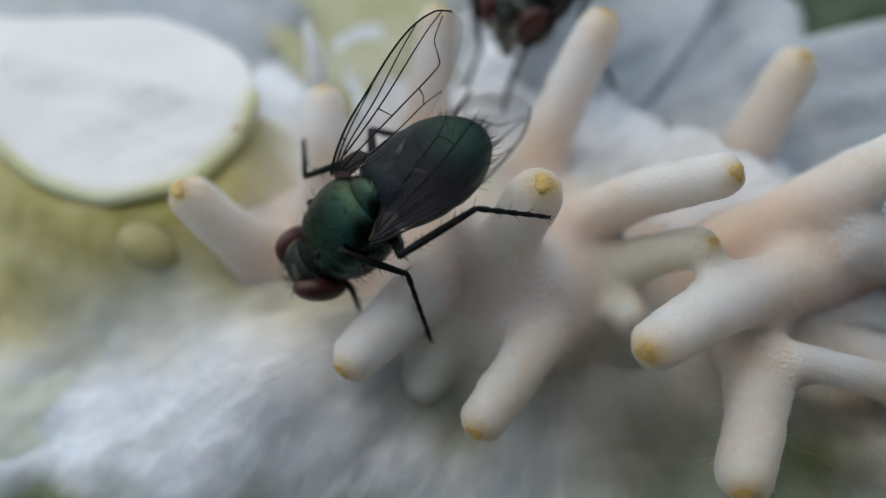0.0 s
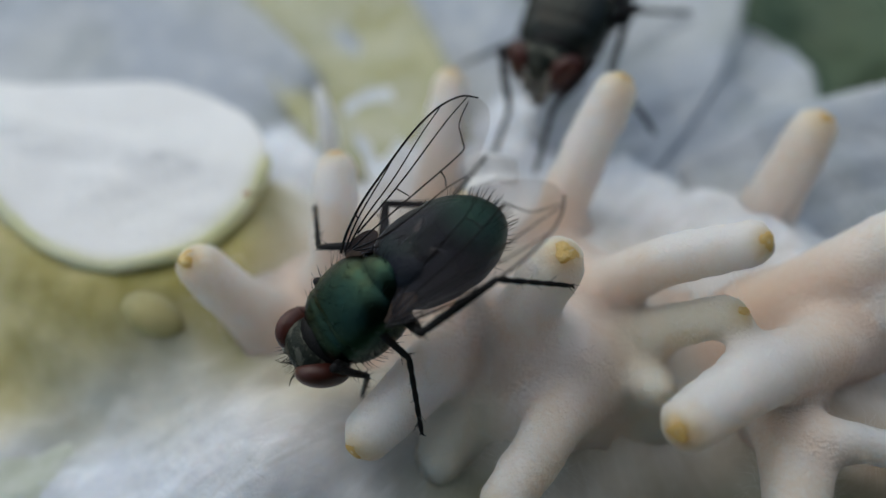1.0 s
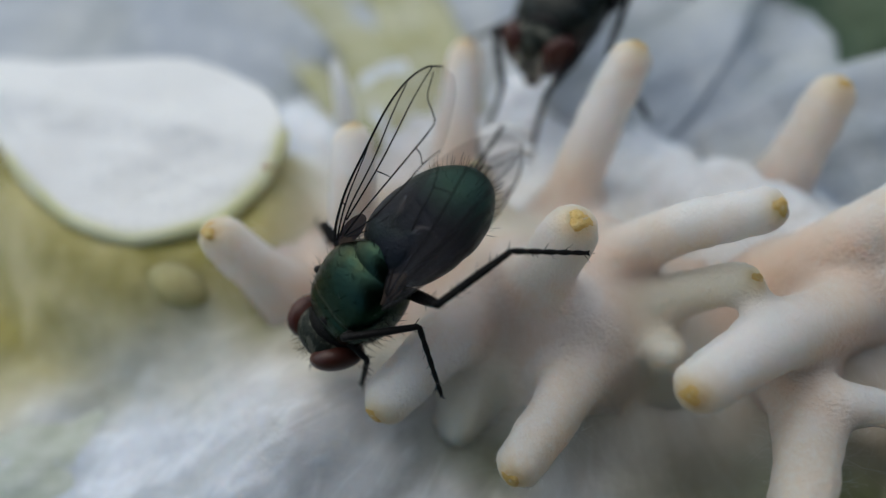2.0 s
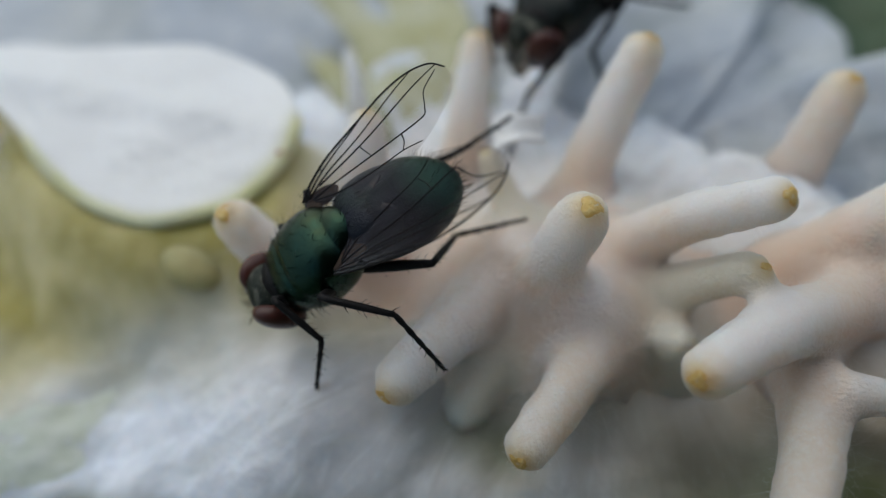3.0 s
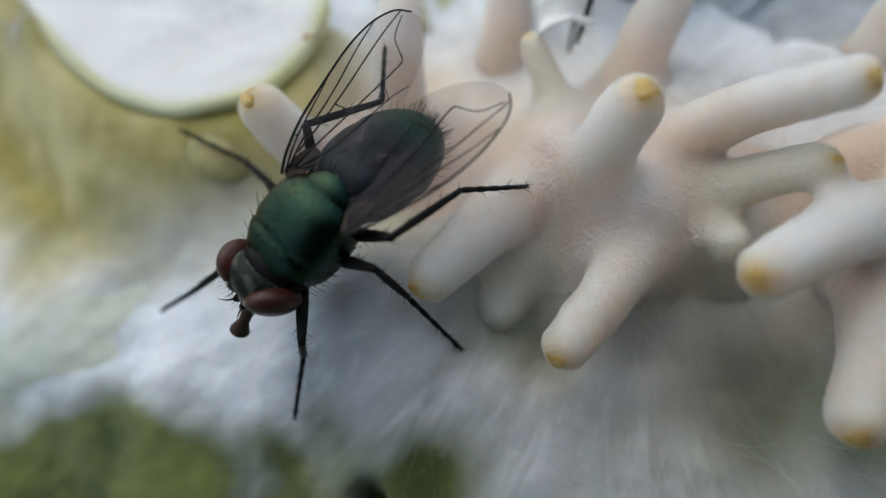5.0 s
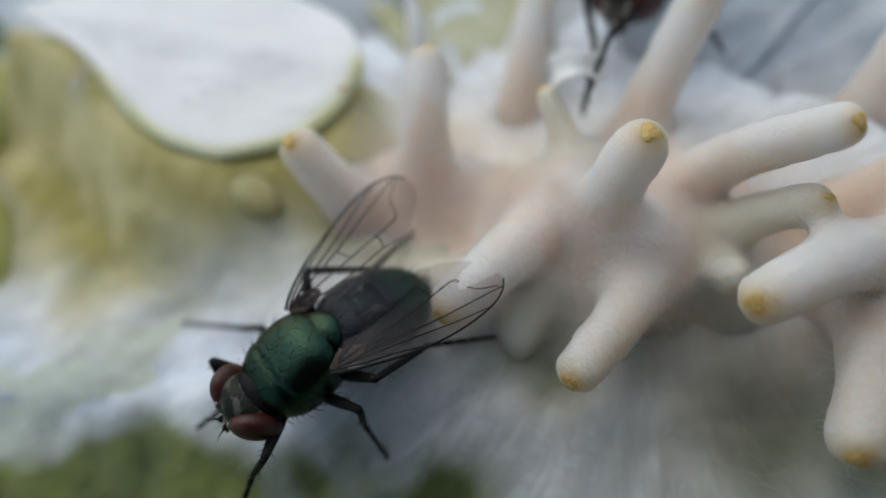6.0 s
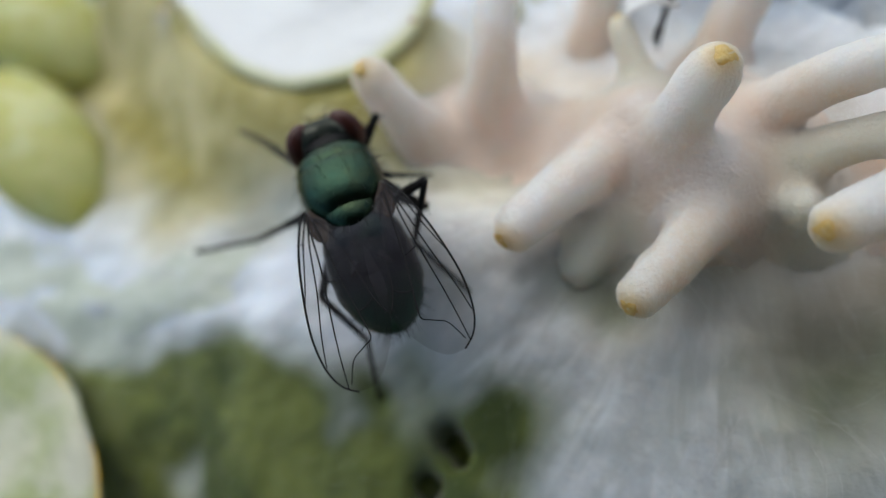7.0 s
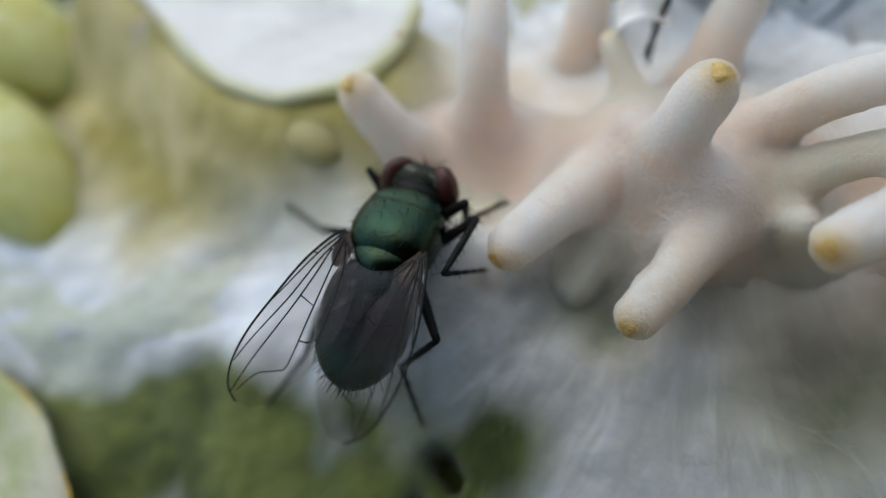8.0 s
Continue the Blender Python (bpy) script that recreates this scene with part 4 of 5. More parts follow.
# ---------------------------------------------------------------- the flies
def hairs(name, seeds, mat, parent, length, radius, lean=(0, -0.6, 0)):
    verts, faces = [], []
    rng = random.Random(11)
    for p, n in seeds:
        p, n = Vector(p), (Vector(n).normalized() + Vector(lean) + Vector((rng.gauss(0, 0.12), rng.gauss(0, 0.12), rng.gauss(0, 0.12)))).normalized()
        l = length * rng.uniform(0.7, 1.2)
        bow = Vector(lean) * 0.12 * l
        strand(verts, faces, [p, p + n * l * 0.5 - bow * 0.3, p + n * l + bow], radius)
    ob = raw_part(name, verts, faces, mat, parent)
    return tagged(ob, kind="stuff")


def on_ellipsoid(centre, radii, u, v):
    """The point and normal of an ellipsoid at longitude u and height angle v, degrees; the axis is y."""
    cu, su, cv, sv = math.cos(radians(u)), math.sin(radians(u)), math.cos(radians(v)), math.sin(radians(v))
    d = (su * cv, sv, cu * cv)
    return ([centre[i] + radii[i] * d[i] for i in range(3)], [d[i] / radii[i] for i in range(3)])


def tipped(p, pivot, degrees):
    """A point turned nose-down about an axis across the body."""
    return Matrix.Rotation(radians(degrees), 3, "X") @ (Vector(p) - Vector(pivot)) + Vector(pivot)


THORAX, THORAX_R, THORAX_TIP = (0, -0.62, -0.05), (1.42, 1.62, 1.20), -10
ABDOMEN, ABDOMEN_R, ABDOMEN_TIP = (0, -3.70, -0.72), (1.48, 2.06, 1.10), 25
WING_SIZE = 0.86
WING_HINGE = (1.28, -1.45, 0.72)

WING_LEAD = ((0, 0.10), (0.8, 0.42), (2.5, 0.78), (4.4, 0.92), (5.8, 0.74), (6.6, 0.36), (6.95, -0.15))
WING_TRAIL = ((6.95, -0.15), (6.85, -0.75), (6.2, -1.35), (5.0, -1.85), (3.6, -2.0), (2.3, -1.75), (1.3, -1.35), (0.8, -0.8), (0, -0.15))
VEINS = (
    (0.050, WING_LEAD),
    (0.034, ((0.1, 0.02), (1.2, 0.36), (2.4, 0.60), (3.5, 0.86))),
    (0.034, ((0.3, 0.0), (1.5, 0.20), (3.2, 0.36), (4.8, 0.58), (5.9, 0.66))),
    (0.034, ((0.9, 0.05), (2.2, 0.02), (4.2, 0.12), (5.6, 0.15), (6.75, 0.14))),
    (0.032, ((0.4, -0.12), (1.6, -0.32), (3.4, -0.62), (4.9, -0.95), (5.35, -0.98), (5.55, -0.70), (5.9, -0.25), (6.65, 0.02))),
    (0.030, ((0.4, -0.18), (1.4, -0.72), (2.8, -1.15), (4.0, -1.45), (4.7, -1.80))),
    (0.028, ((2.9, 0.06), (3.0, -0.50))),
    (0.028, ((4.3, -0.80), (4.2, -1.15), (4.0, -1.42))),
    (0.026, ((0.4, -0.25), (1.2, -0.95), (2.0, -1.40))),
    (0.028, ((1.3, 0.40), (1.35, 0.62))),
)


def wing(parent, side):
    """One wing; its root is the origin, it points to -y, its front edge lies outward."""
    def place(l, w):
        z = 0.10 * math.sin(w * 2.2) + 0.05 * math.sin(l * 1.3) - 0.012 * l * l * 0.3
        z += 0.014 * math.sin(w * 10.5 + l * 0.8) * min(1.0, l * 0.5)
        return Vector((side * w, -l, z)) * WING_SIZE

    lead = spline([(l, w, 0) for l, w in WING_LEAD], 6)
    trail = spline([(l, w, 0) for l, w in WING_TRAIL], 5)[::-1]
    bm = bmesh.new()
    rows = []
    n = 36
    for i in range(n + 1):
        u = i / n
        a = lead[min(len(lead) - 1, int(u * (len(lead) - 1)))].lerp(lead[min(len(lead) - 1, int(u * (len(lead) - 1)) + 1)], u * (len(lead) - 1) % 1)
        b = trail[min(len(trail) - 1, int(u * (len(trail) - 1)))].lerp(trail[min(len(trail) - 1, int(u * (len(trail) - 1)) + 1)], u * (len(trail) - 1) % 1)
        rows.append([bm.verts.new(place(a.x + (b.x - a.x) * j / 28, a.y + (b.y - a.y) * j / 28)) for j in range(29)])
    for a, b in zip(rows, rows[1:]):
        for j in range(28):
            bm.faces.new((a[j], b[j], b[j + 1], a[j + 1]))
    bmesh.ops.remove_doubles(bm, verts=bm.verts, dist=0.001)
    ob = part("wing", bm, wing_membrane, parent, "clear smoky wing with dark veins")
    for thick, line in VEINS:
        bm = bmesh.new()
        pts = [place(p.x, p.y) for p in spline([(l, w, 0) for l, w in line], 6)]
        tube(bm, pts, [0.72 * thick * (1.25 - 0.55 * i / len(pts)) for i in range(len(pts))], 5)
        part("vein", bm, chitin, ob)
    bm = bmesh.new()
    ball(bm, (side * -0.20, -0.60, -0.10), (0.32, 0.60, 0.05), 10, 20, Euler((radians(8), 0, radians(side * -10))).to_matrix())
    part("squama", bm, amber_squama, ob, "small brownish wing scale")
    return ob


LEGS = {  # hip, femur, tibia, tarsus lengths
    "front": ((0.60, 0.55, -0.85), 1.9, 1.9, 2.15),
    "middle": ((0.75, -0.50, -1.00), 2.2, 2.2, 2.55),
    "hind": ((0.70, -1.40, -1.00), 2.5, 2.5, 2.5),
}


def leg_bone(name, length, r0, r1, parent, spines, seed, joints=1):
    """A limb piece along +y from the origin."""
    bm = bmesh.new()
    pts, radii = [], []
    n = 10 * joints
    for i in range(n + 1):
        u = i / n
        pts.append((0, length * u, 0))
        bulge = math.sin(math.pi * (u * joints % 1 if i < n else 1.0)) if joints > 1 else math.sin(math.pi * u) * 0.6
        radii.append((r0 + (r1 - r0) * u) * (0.82 + 0.3 * bulge))
    tube(bm, pts, radii, 9)
    if joints > 1:
        for s in (-1, 1):
            tube(bm, [(0, length, 0), (s * 0.06, length + 0.10, 0.01), (s * 0.09, length + 0.16, -0.06)], [0.035, 0.028, 0.008], 5)
    ob = part(name, bm, chitin, parent)
    rng = random.Random(seed)
    verts, faces = [], []
    for _ in range(spines):
        u, a = rng.uniform(0.12, 1.0), rng.uniform(0, 6.283)
        r = r0 + (r1 - r0) * u
        d = Vector((math.cos(a), 0.9, math.sin(a))).normalized()
        p = Vector((math.cos(a) * r * 0.8, length * u, math.sin(a) * r * 0.8))
        l = rng.uniform(0.16, 0.34)
        strand(verts, faces, [p, p + d * l * 0.5, p + d * l], 0.014)
    tagged(raw_part("leg_bristles", verts, faces, chitin, ob), kind="stuff")
    return ob


def fly(label, green, belly):
    root = thing("fly", label=label, category="fly")

    def thorax_form(p):
        n = 2.7
        q = p / (abs(p.x) ** n + abs(p.y) ** n + abs(p.z) ** n) ** (1 / n)
        q.x *= 1 - 0.10 * max(0.0, q.y) ** 2
        if p.z > -0.2:
            q *= 1 - 0.045 * math.exp(-((p.y - 0.22) / 0.045) ** 2) - 0.03 * math.exp(-((p.y - 0.80) / 0.05) ** 2)
        return q

    bm = bmesh.new()
    for v in ball(bm, THORAX, THORAX_R, 44, 64, None, thorax_form):
        v.co = tipped(v.co, THORAX, THORAX_TIP)
    part("thorax", bm, green, root, "metallic green thorax with fine dark pits")
    bm = bmesh.new()
    ball(bm, (0, -1.98, 0.52), (0.86, 0.64, 0.44), 20, 30, Matrix.Rotation(radians(-4), 3, "X"), lambda p: Vector((p.x * (1 + 0.28 * p.y), p.y, p.z)))
    part("scutellum", bm, green, root, "shiny green shield at the back of the thorax")

    def abdomen_form(p):
        n = 2.25 if p.y < 0 else 2.25 + 0.8 * p.y
        q = p / (abs(p.x) ** n + abs(p.y) ** n + abs(p.z) ** n) ** (1 / n)
        u = p.y
        for g in (0.42, 0.02, -0.42):
            q *= 1 - 0.03 * math.exp(-((u - g) / 0.03) ** 2)
        taper = 1 - 0.22 * max(0.0, -u) ** 2
        q.x *= taper
        q.z *= taper
        return q

    bm = bmesh.new()
    for v in ball(bm, ABDOMEN, ABDOMEN_R, 56, 44, None, abdomen_form):
        v.co = tipped(v.co, ABDOMEN, ABDOMEN_TIP)
    rear = [smooth_step(-4.0, -5.3, v.co.y) for v in bm.verts]
    abdomen = part("abdomen", bm, belly, root, "dark abdomen with a metallic green end")
    abdomen.data.attributes.new("rear", "FLOAT", "POINT").data.foreach_set("value", rear)

    def on_abdomen(u, v):
        p, n = on_ellipsoid(ABDOMEN, [r * 0.99 for r in ABDOMEN_R], u, v)
        return tipped(p, ABDOMEN, ABDOMEN_TIP), tipped(n, (0, 0, 0), ABDOMEN_TIP)

    for s in (-1, 1):
        bm = bmesh.new()
        rows = []
        for i in range(15):
            u = s * (3 + 62 * i / 14)
            end = 4 + 34 * ((abs(u) - 30) / 34) ** 2
            row = []
            for j in range(15):
                v = 66 + (end - 66) * j / 14
                p, n = on_abdomen(u, v)
                fold = 0.016 * math.sin(abs(u) * 0.36 + 0.05 * v) + 0.012 * noise.noise((u * 0.06, v * 0.05, 4.0 + s))
                row.append(bm.verts.new(p + n * (0.035 + fold * min(1.0, j / 4) - 0.05 * (i in (0, 14)))))
            rows.append(row)
        for a, b in zip(rows, rows[1:]):
            for j in range(14):
                bm.faces.new((a[j], a[j + 1], b[j + 1], b[j]) if s < 0 else (a[j], b[j], b[j + 1], a[j + 1]))
        scale = part("calypter", bm, slate_scale, root, "folded blue-grey scale behind the wing")
        solid = scale.modifiers.new("thickness", "SOLIDIFY")
        solid.thickness, solid.offset = 0.03 * MM, -1

    bm = bmesh.new()
    ball(bm, (0, 1.28, -0.12), (1.20, 0.74, 1.00), 24, 32)
    head = part("head", bm, grey_face, root, "dark head with a silvery grey face")
    for s in (-1, 1):
        bm = bmesh.new()
        ball(bm, (s * 0.80, 1.36, -0.02), (0.46, 0.72, 0.92), 24, 32, Euler((radians(-10), radians(s * 8), radians(s * 42))).to_matrix())
        part("eye", bm, eye_red, head, "large dark red eye")
        bm = bmesh.new()
        ball(bm, (s * 0.36, 1.96, 0.14), (0.10, 0.12, 0.40), 10, 14, Euler((radians(14), 0, radians(s * 30))).to_matrix())
        part("cheek", bm, silver_face, head, "silvery stripe beside the eye")
        bm = bmesh.new()
        tube(bm, [(s * 0.13, 2.02, 0.05), (s * 0.17, 2.20, -0.06), (s * 0.19, 2.24, -0.30)], [0.07, 0.09, 0.06], 8)
        tube(bm, [(s * 0.18, 2.22, -0.06), (s * 0.32, 2.42, 0.06), (s * 0.48, 2.52, 0.14)], [0.03, 0.02, 0.008], 5)
        part("antenna", bm, chitin, head)
    bm = bmesh.new()
    ball(bm, (0, 1.84, -0.32), (0.54, 0.36, 0.50), 12, 18)
    part("face", bm, silver_face, head, "silvery white face")
    bm = bmesh.new()
    tube(bm, [(0, 1.6, -0.55), (0, 2.05, -0.85), (0, 2.35, -1.05), (0, 2.50, -1.12), (0, 2.68, -1.24), (0, 2.80, -1.32)], [0.26, 0.19, 0.17, 0.24, 0.32, 0.16], 12)
    tongue = part("proboscis", bm, amber_squama, head, "brown proboscis")
    bm = bmesh.new()
    tube(bm, [(0, 0.30, -0.25), (0, 0.75, -0.20), (0, 1.1, -0.16)], [1.00, 1.05, 0.95], 18)
    part("neck", bm, chitin, root)

    rng = random.Random(4)

    def on_thorax(u, v, grow=1.0):
        p, n = on_ellipsoid(THORAX, [r * grow for r in THORAX_R], u, v)
        return tipped(p, THORAX, THORAX_TIP), tipped(n, (0, 0, 0), THORAX_TIP)

    seeds = []
    for row in (-34, -15, 15, 34, -62, 62):
        for v in (62, 40, 22, 4, -14, -32, -50):
            seeds.append(on_thorax(row + rng.uniform(-4, 4), v + rng.uniform(-4, 4)))
    for row in (-95, -80, 80, 95):
        for v in range(-50, 70, 8):
            seeds.append(on_thorax(row + rng.uniform(-5, 5), v))
    for u in (-70, -40, -15, 15, 40, 70):
        p, n = on_ellipsoid((0, -1.98, 0.52), (0.86, 0.64, 0.44), u, -50)
        seeds.append((p, n))
    hairs("thorax_bristles", seeds, chitin, root, 0.50, 0.017, (0, -0.75, 0.05))
    seeds = [on_thorax(rng.uniform(-78, 78), rng.uniform(-45, 66)) for _ in range(220)]
    hairs("thorax_hairs", seeds, chitin, root, 0.12, 0.012, (0, -0.8, 0.0))
    seeds = []
    for v in (-30, -45, -58, -70, -80):
        for u in range(-110, 111, 12):
            seeds.append(on_abdomen(u + rng.uniform(-6, 6), v + rng.uniform(-5, 5)))
    hairs("abdomen_bristles", seeds, chitin, root, 0.36, 0.011, (0, -0.5, 0.1))
    seeds = [on_ellipsoid((0, 1.50, -0.12), (1.0, 0.60, 0.92), u, v) for u in range(-40, 41, 10) for v in (8, 40, 66)]
    hairs("head_bristles", seeds, chitin, head, 0.28, 0.011, (0, 0.4, 0.2))

    limbs = {}
    for name, (hip, femur, tibia, tarsus) in LEGS.items():
        for s in (-1, 1):
            k = len(limbs) * 3
            limbs[name, s] = (
                leg_bone("femur", femur, 0.23, 0.15, root, 16, k + 1),
                leg_bone("tibia", tibia, 0.13, 0.11, root, 22, k + 2),
                leg_bone("tarsus", tarsus, 0.088, 0.066, root, 14, k + 3, 5),
            )
    wings = {s: wing(root, s) for s in (-1, 1)}
    return root, limbs, wings, tongue


def bone_pose(a, b):
    """The pose of a limb piece that runs from a to b (millimetres)."""
    y = (b - a).normalized()
    x = y.cross(Vector((0, 0, 1)))
    x = x.normalized() if x.length > 1e-4 else Vector((1, 0, 0))
    z = x.cross(y)
    m = Matrix((x, y, z)).transposed().to_4x4()
    m.translation = a * MM
    return m


def resting_ankle(name, s, foot):
    """Where the ankle stands over a foot when the leg simply leans to its hip."""
    hip = LEGS[name][0]
    back = Vector((hip[0] * s - foot.x, hip[1] - foot.y, 0)).normalized()
    return foot + (back * 0.85 + Vector((0, 0, 0.5))) * LEGS[name][3]


def leg_poses(name, s, foot, ankle):
    """Femur, tibia and tarsus for a foot and an ankle in the fly's own space."""
    hip, femur, tibia, tarsus = LEGS[name]
    hip = Vector((hip[0] * s, hip[1], hip[2]))
    ankle = foot + (ankle - foot).normalized() * tarsus
    span = ankle - hip
    reach = min(span.length, (femur + tibia) * 0.985)
    ankle = hip + span.normalized() * reach
    along = span.normalized()
    bow = Vector({"middle": (s * 0.9, -0.5, 0.8), "hind": (s * 0.6, 0.2, 0.9), "front": (s * 0.6, 0, 0.9)}[name])
    bow = (bow - along * bow.dot(along)).normalized()
    cut = (femur ** 2 - tibia ** 2 + reach ** 2) / (2 * reach)
    knee = hip + along * cut + bow * math.sqrt(max(0.02, femur ** 2 - cut ** 2))
    return bone_pose(hip, knee), bone_pose(knee, ankle), bone_pose(ankle, foot)


def wing_pose(s, sweep, lift):
    return Matrix.Translation(Vector((s * WING_HINGE[0], WING_HINGE[1], WING_HINGE[2])) * MM) @ pose(0, 0, 0, -lift, 0, s * sweep)


green_fly, fly_limbs, fly_wings, fly_tongue = fly("metallic green bottle fly with red eyes walking over the flower", green_metal, abdomen_metal)
other_fly, other_limbs, other_wings, other_tongue = fly("large blackish fly with dark red eyes behind the fingers", dark_metal, chitin)
other_fly.scale = (1.2, 1.2, 1.2)


# ---------------------------------------------------------------- movement
def move_leg(limbs, name, s, feet):
    """Steps of one leg: seconds, the foot's place and, where it is known, the ankle's, in the fly's own space."""
    stands = []
    for t, *place in feet:
        foot = Vector(place[:3])
        stands.append((t, foot, Vector(place[3:]) if len(place) > 3 else resting_ankle(name, s, foot)))
    steps = []
    for (t0, foot0, ankle0), (t1, foot1, ankle1) in zip(stands, stands[1:]):
        count = max(1, round((t1 - t0) / 0.1))
        for n in range(count):
            u = smooth_step(0.0, 1.0, n / count)
            steps.append((t0 + (t1 - t0) * n / count, foot0.lerp(foot1, u), ankle0.lerp(ankle1, u)))
    steps.append(stands[-1])
    poses = [(t, leg_poses(name, s, foot, ankle)) for t, foot, ankle in steps]
    for k in range(3):
        walk(limbs[name, s][k], [(t, p[k]) for t, p in poses])


def motions():
    walk(green_fly, [(t, pose(x * MM, y * MM, z * MM, rx, ry, rz)) for t, x, y, z, rx, ry, rz in (
        (0, -3.06, 1.16, 4.16, -35.71, -4.86, 118.54), (0.5, -3.38, 1.54, 4.66, -27.88, -5.89, 116.01), (1, -3.19, 0.75, 4.27, -29.37, -6.09, 121.29),
        (1.5, -3.47, 0.46, 4.22, -39.34, -4.68, 122.5), (2.8, -4.24, 0.28, 3.67, -35.99, -5.21, 128.19), (3, -5.53, 1, 4.25, -28.37, -4.94, 116.8),
        (3.5, -5.14, -0.09, 3.6, -30.03, -5.13, 136.13), (4, -5.02, -1.19, 3.35, -34.25, -5.32, 144.76), (4.5, -5.46, -1.28, 3.37, -25.32, -5.93, 146.52),
        (5, -6.49, -1.77, 3.87, -14.07, -5.6, 136.8), (5.2, -6.93, -1.57, 3.49, -9.56, -5.32, 138.93), (6.3, -8.77, -5.42, 2.43, 3.58, 1.77, 123.38),
        (6.5, -9.42, -2.63, 3.97, 13.5, 3.8, 74.4), (6.7, -8.87, -1.72, 4.26, 11.85, 4.03, 61), (7, -8.46, -1.04, 4.16, 6.83, 3.93, 30.17),
        (7.5, -8.03, -1.6, 3.25, 4.69, 3.87, 10.57), (8, -5.9, -1.4, 3.11, -5.33, 4.05, -12.42))])
    move_leg(fly_limbs, "hind", -1, [
        (0, -2.95, -5.35, -2.57, -2.21, -4.39, -0.38), (0.5, -3.19, -5.68, -2.29, -2.55, -4.44, -0.21), (1, -2.92, -5.79, -2.09, -2.08, -4.58, -0.07), (1.5, -2.97, -5.55, -3.27, -2.19, -4.75, -1.03),
        (2.8, -3.89, -6.39, -2.65, -2.72, -5.18, -0.8), (3, -0.9, -5.87, -4.96, -0.61, -3.98, -3.35), (3.5, -3.51, -3.93, -3.07, -2.55, -3.53, -0.79), (4, -3.41, -4.03, -3.26, -2.18, -3.52, -1.14),
        (4.5, -3.73, -4.41, -2.44, -2.75, -3.66, -0.27), (5, -3.23, -6.07, -2.35, -2.45, -4.56, -0.51), (5.2, -3.84, -6.26, -1.41, -3.06, -4.73, 0.4), (6.3, -2.4, -6.2, -2.6),
        (6.5, -2.14, -6.1, -4.24, -1.6, -4.23, -2.68), (6.7, -3.1, -4.97, -4.86, -1.75, -3.39, -3.49), (7, -1.86, -6.29, -5.26, -1.32, -4.78, -3.34), (7.5, -3.72, -5.32, -5.17, -2.4, -3.61, -3.9),
        (8, -4.02, -5.99, -5.64, -2.95, -4.19, -4.27)])
    move_leg(fly_limbs, "middle", -1, [
        (0, -3.75, 0.01, -2.2, -2.22, -1.29, -0.64), (0.5, -4.2, -0.44, -2.55, -2.6, -1.35, -0.78), (1, -3.65, 0.36, -1.65, -2.13, -1.13, -0.24), (1.5, -3.35, 0.18, -1.74, -1.87, -1.45, -0.45),
        (2.8, -4.03, 0.07, -1.46, -2.49, -1.42, -0.08), (3, -4.56, -1.84, -2.34, -3.09, -2.15, -0.28), (3.5, -4.55, 0.87, -0.97, -3.02, -0.84, 0.14), (4, -3.56, 1.66, -0.99, -2.25, -0.4, -0.27),
        (4.5, -3.96, 0.58, -1.75, -2.86, -0.65, 0.2), (5, -4.96, -1.02, -3.65, -3.04, -1.19, -1.97), (5.2, -5.44, -1.7, -3.17, -3.46, -1.4, -1.59), (6.3, -3, -0.58, -4.68, -1.91, -0.94, -2.4),
        (6.5, -4.36, -0.84, -6.15, -2.22, -0.68, -4.78), (6.7, -5.41, 0.94, -5.43, -3.13, 0.3, -4.51), (7, -6.55, 1.38, -3.68, -4.08, 0.75, -3.52), (7.5, -7.17, 0.08, -2.92, -4.62, 0, -2.93),
        (8, -6.46, 1.24, -3.44, -4.13, 0.29, -3.04)])
    move_leg(fly_limbs, "front", -1, [
        (0, -1.24, 1.98, -2.29, -1.37, 0.7, -0.56), (0.5, -1.87, 2.01, -3.06, -1.87, 0.86, -1.24), (1, -1.21, 2.04, -2.63, -1.43, 0.66, -0.99), (1.5, -1.26, 2.19, -2, -1.4, 0.6, -0.56),
        (2.8, -1.86, 2.74, -0.32, -2.02, 0.78, 0.56), (3, -3.01, 2.08, -1.39, -2.34, 0.42, -0.2), (3.5, -3.61, 2.83, -1.11, -2.04, 1.37, -0.98), (4, -2.33, 3.32, -0.59, -1.46, 1.37, -0.82),
        (4.5, -2.71, 3.01, -1.41, -1.46, 1.33, -0.91), (5, -2.66, 4.29, -3.11, -1.74, 2.51, -2.32), (5.2, -1.73, 5.39, -3, -1.07, 3.4, -2.52), (6.3, -2.2, 4.2, -2.4),
        (6.5, -2.15, 4.5, -4.13, -0.82, 2.84, -3.83), (6.7, -2.49, 4.44, -4.47, -1.13, 2.95, -3.72), (7, -3.32, 5.39, -2.84, -2.37, 3.71, -1.88), (7.5, -4.1, 4.71, -2.86, -2.9, 3.28, -1.78),
        (8, -1.5, 3, -2.4)])
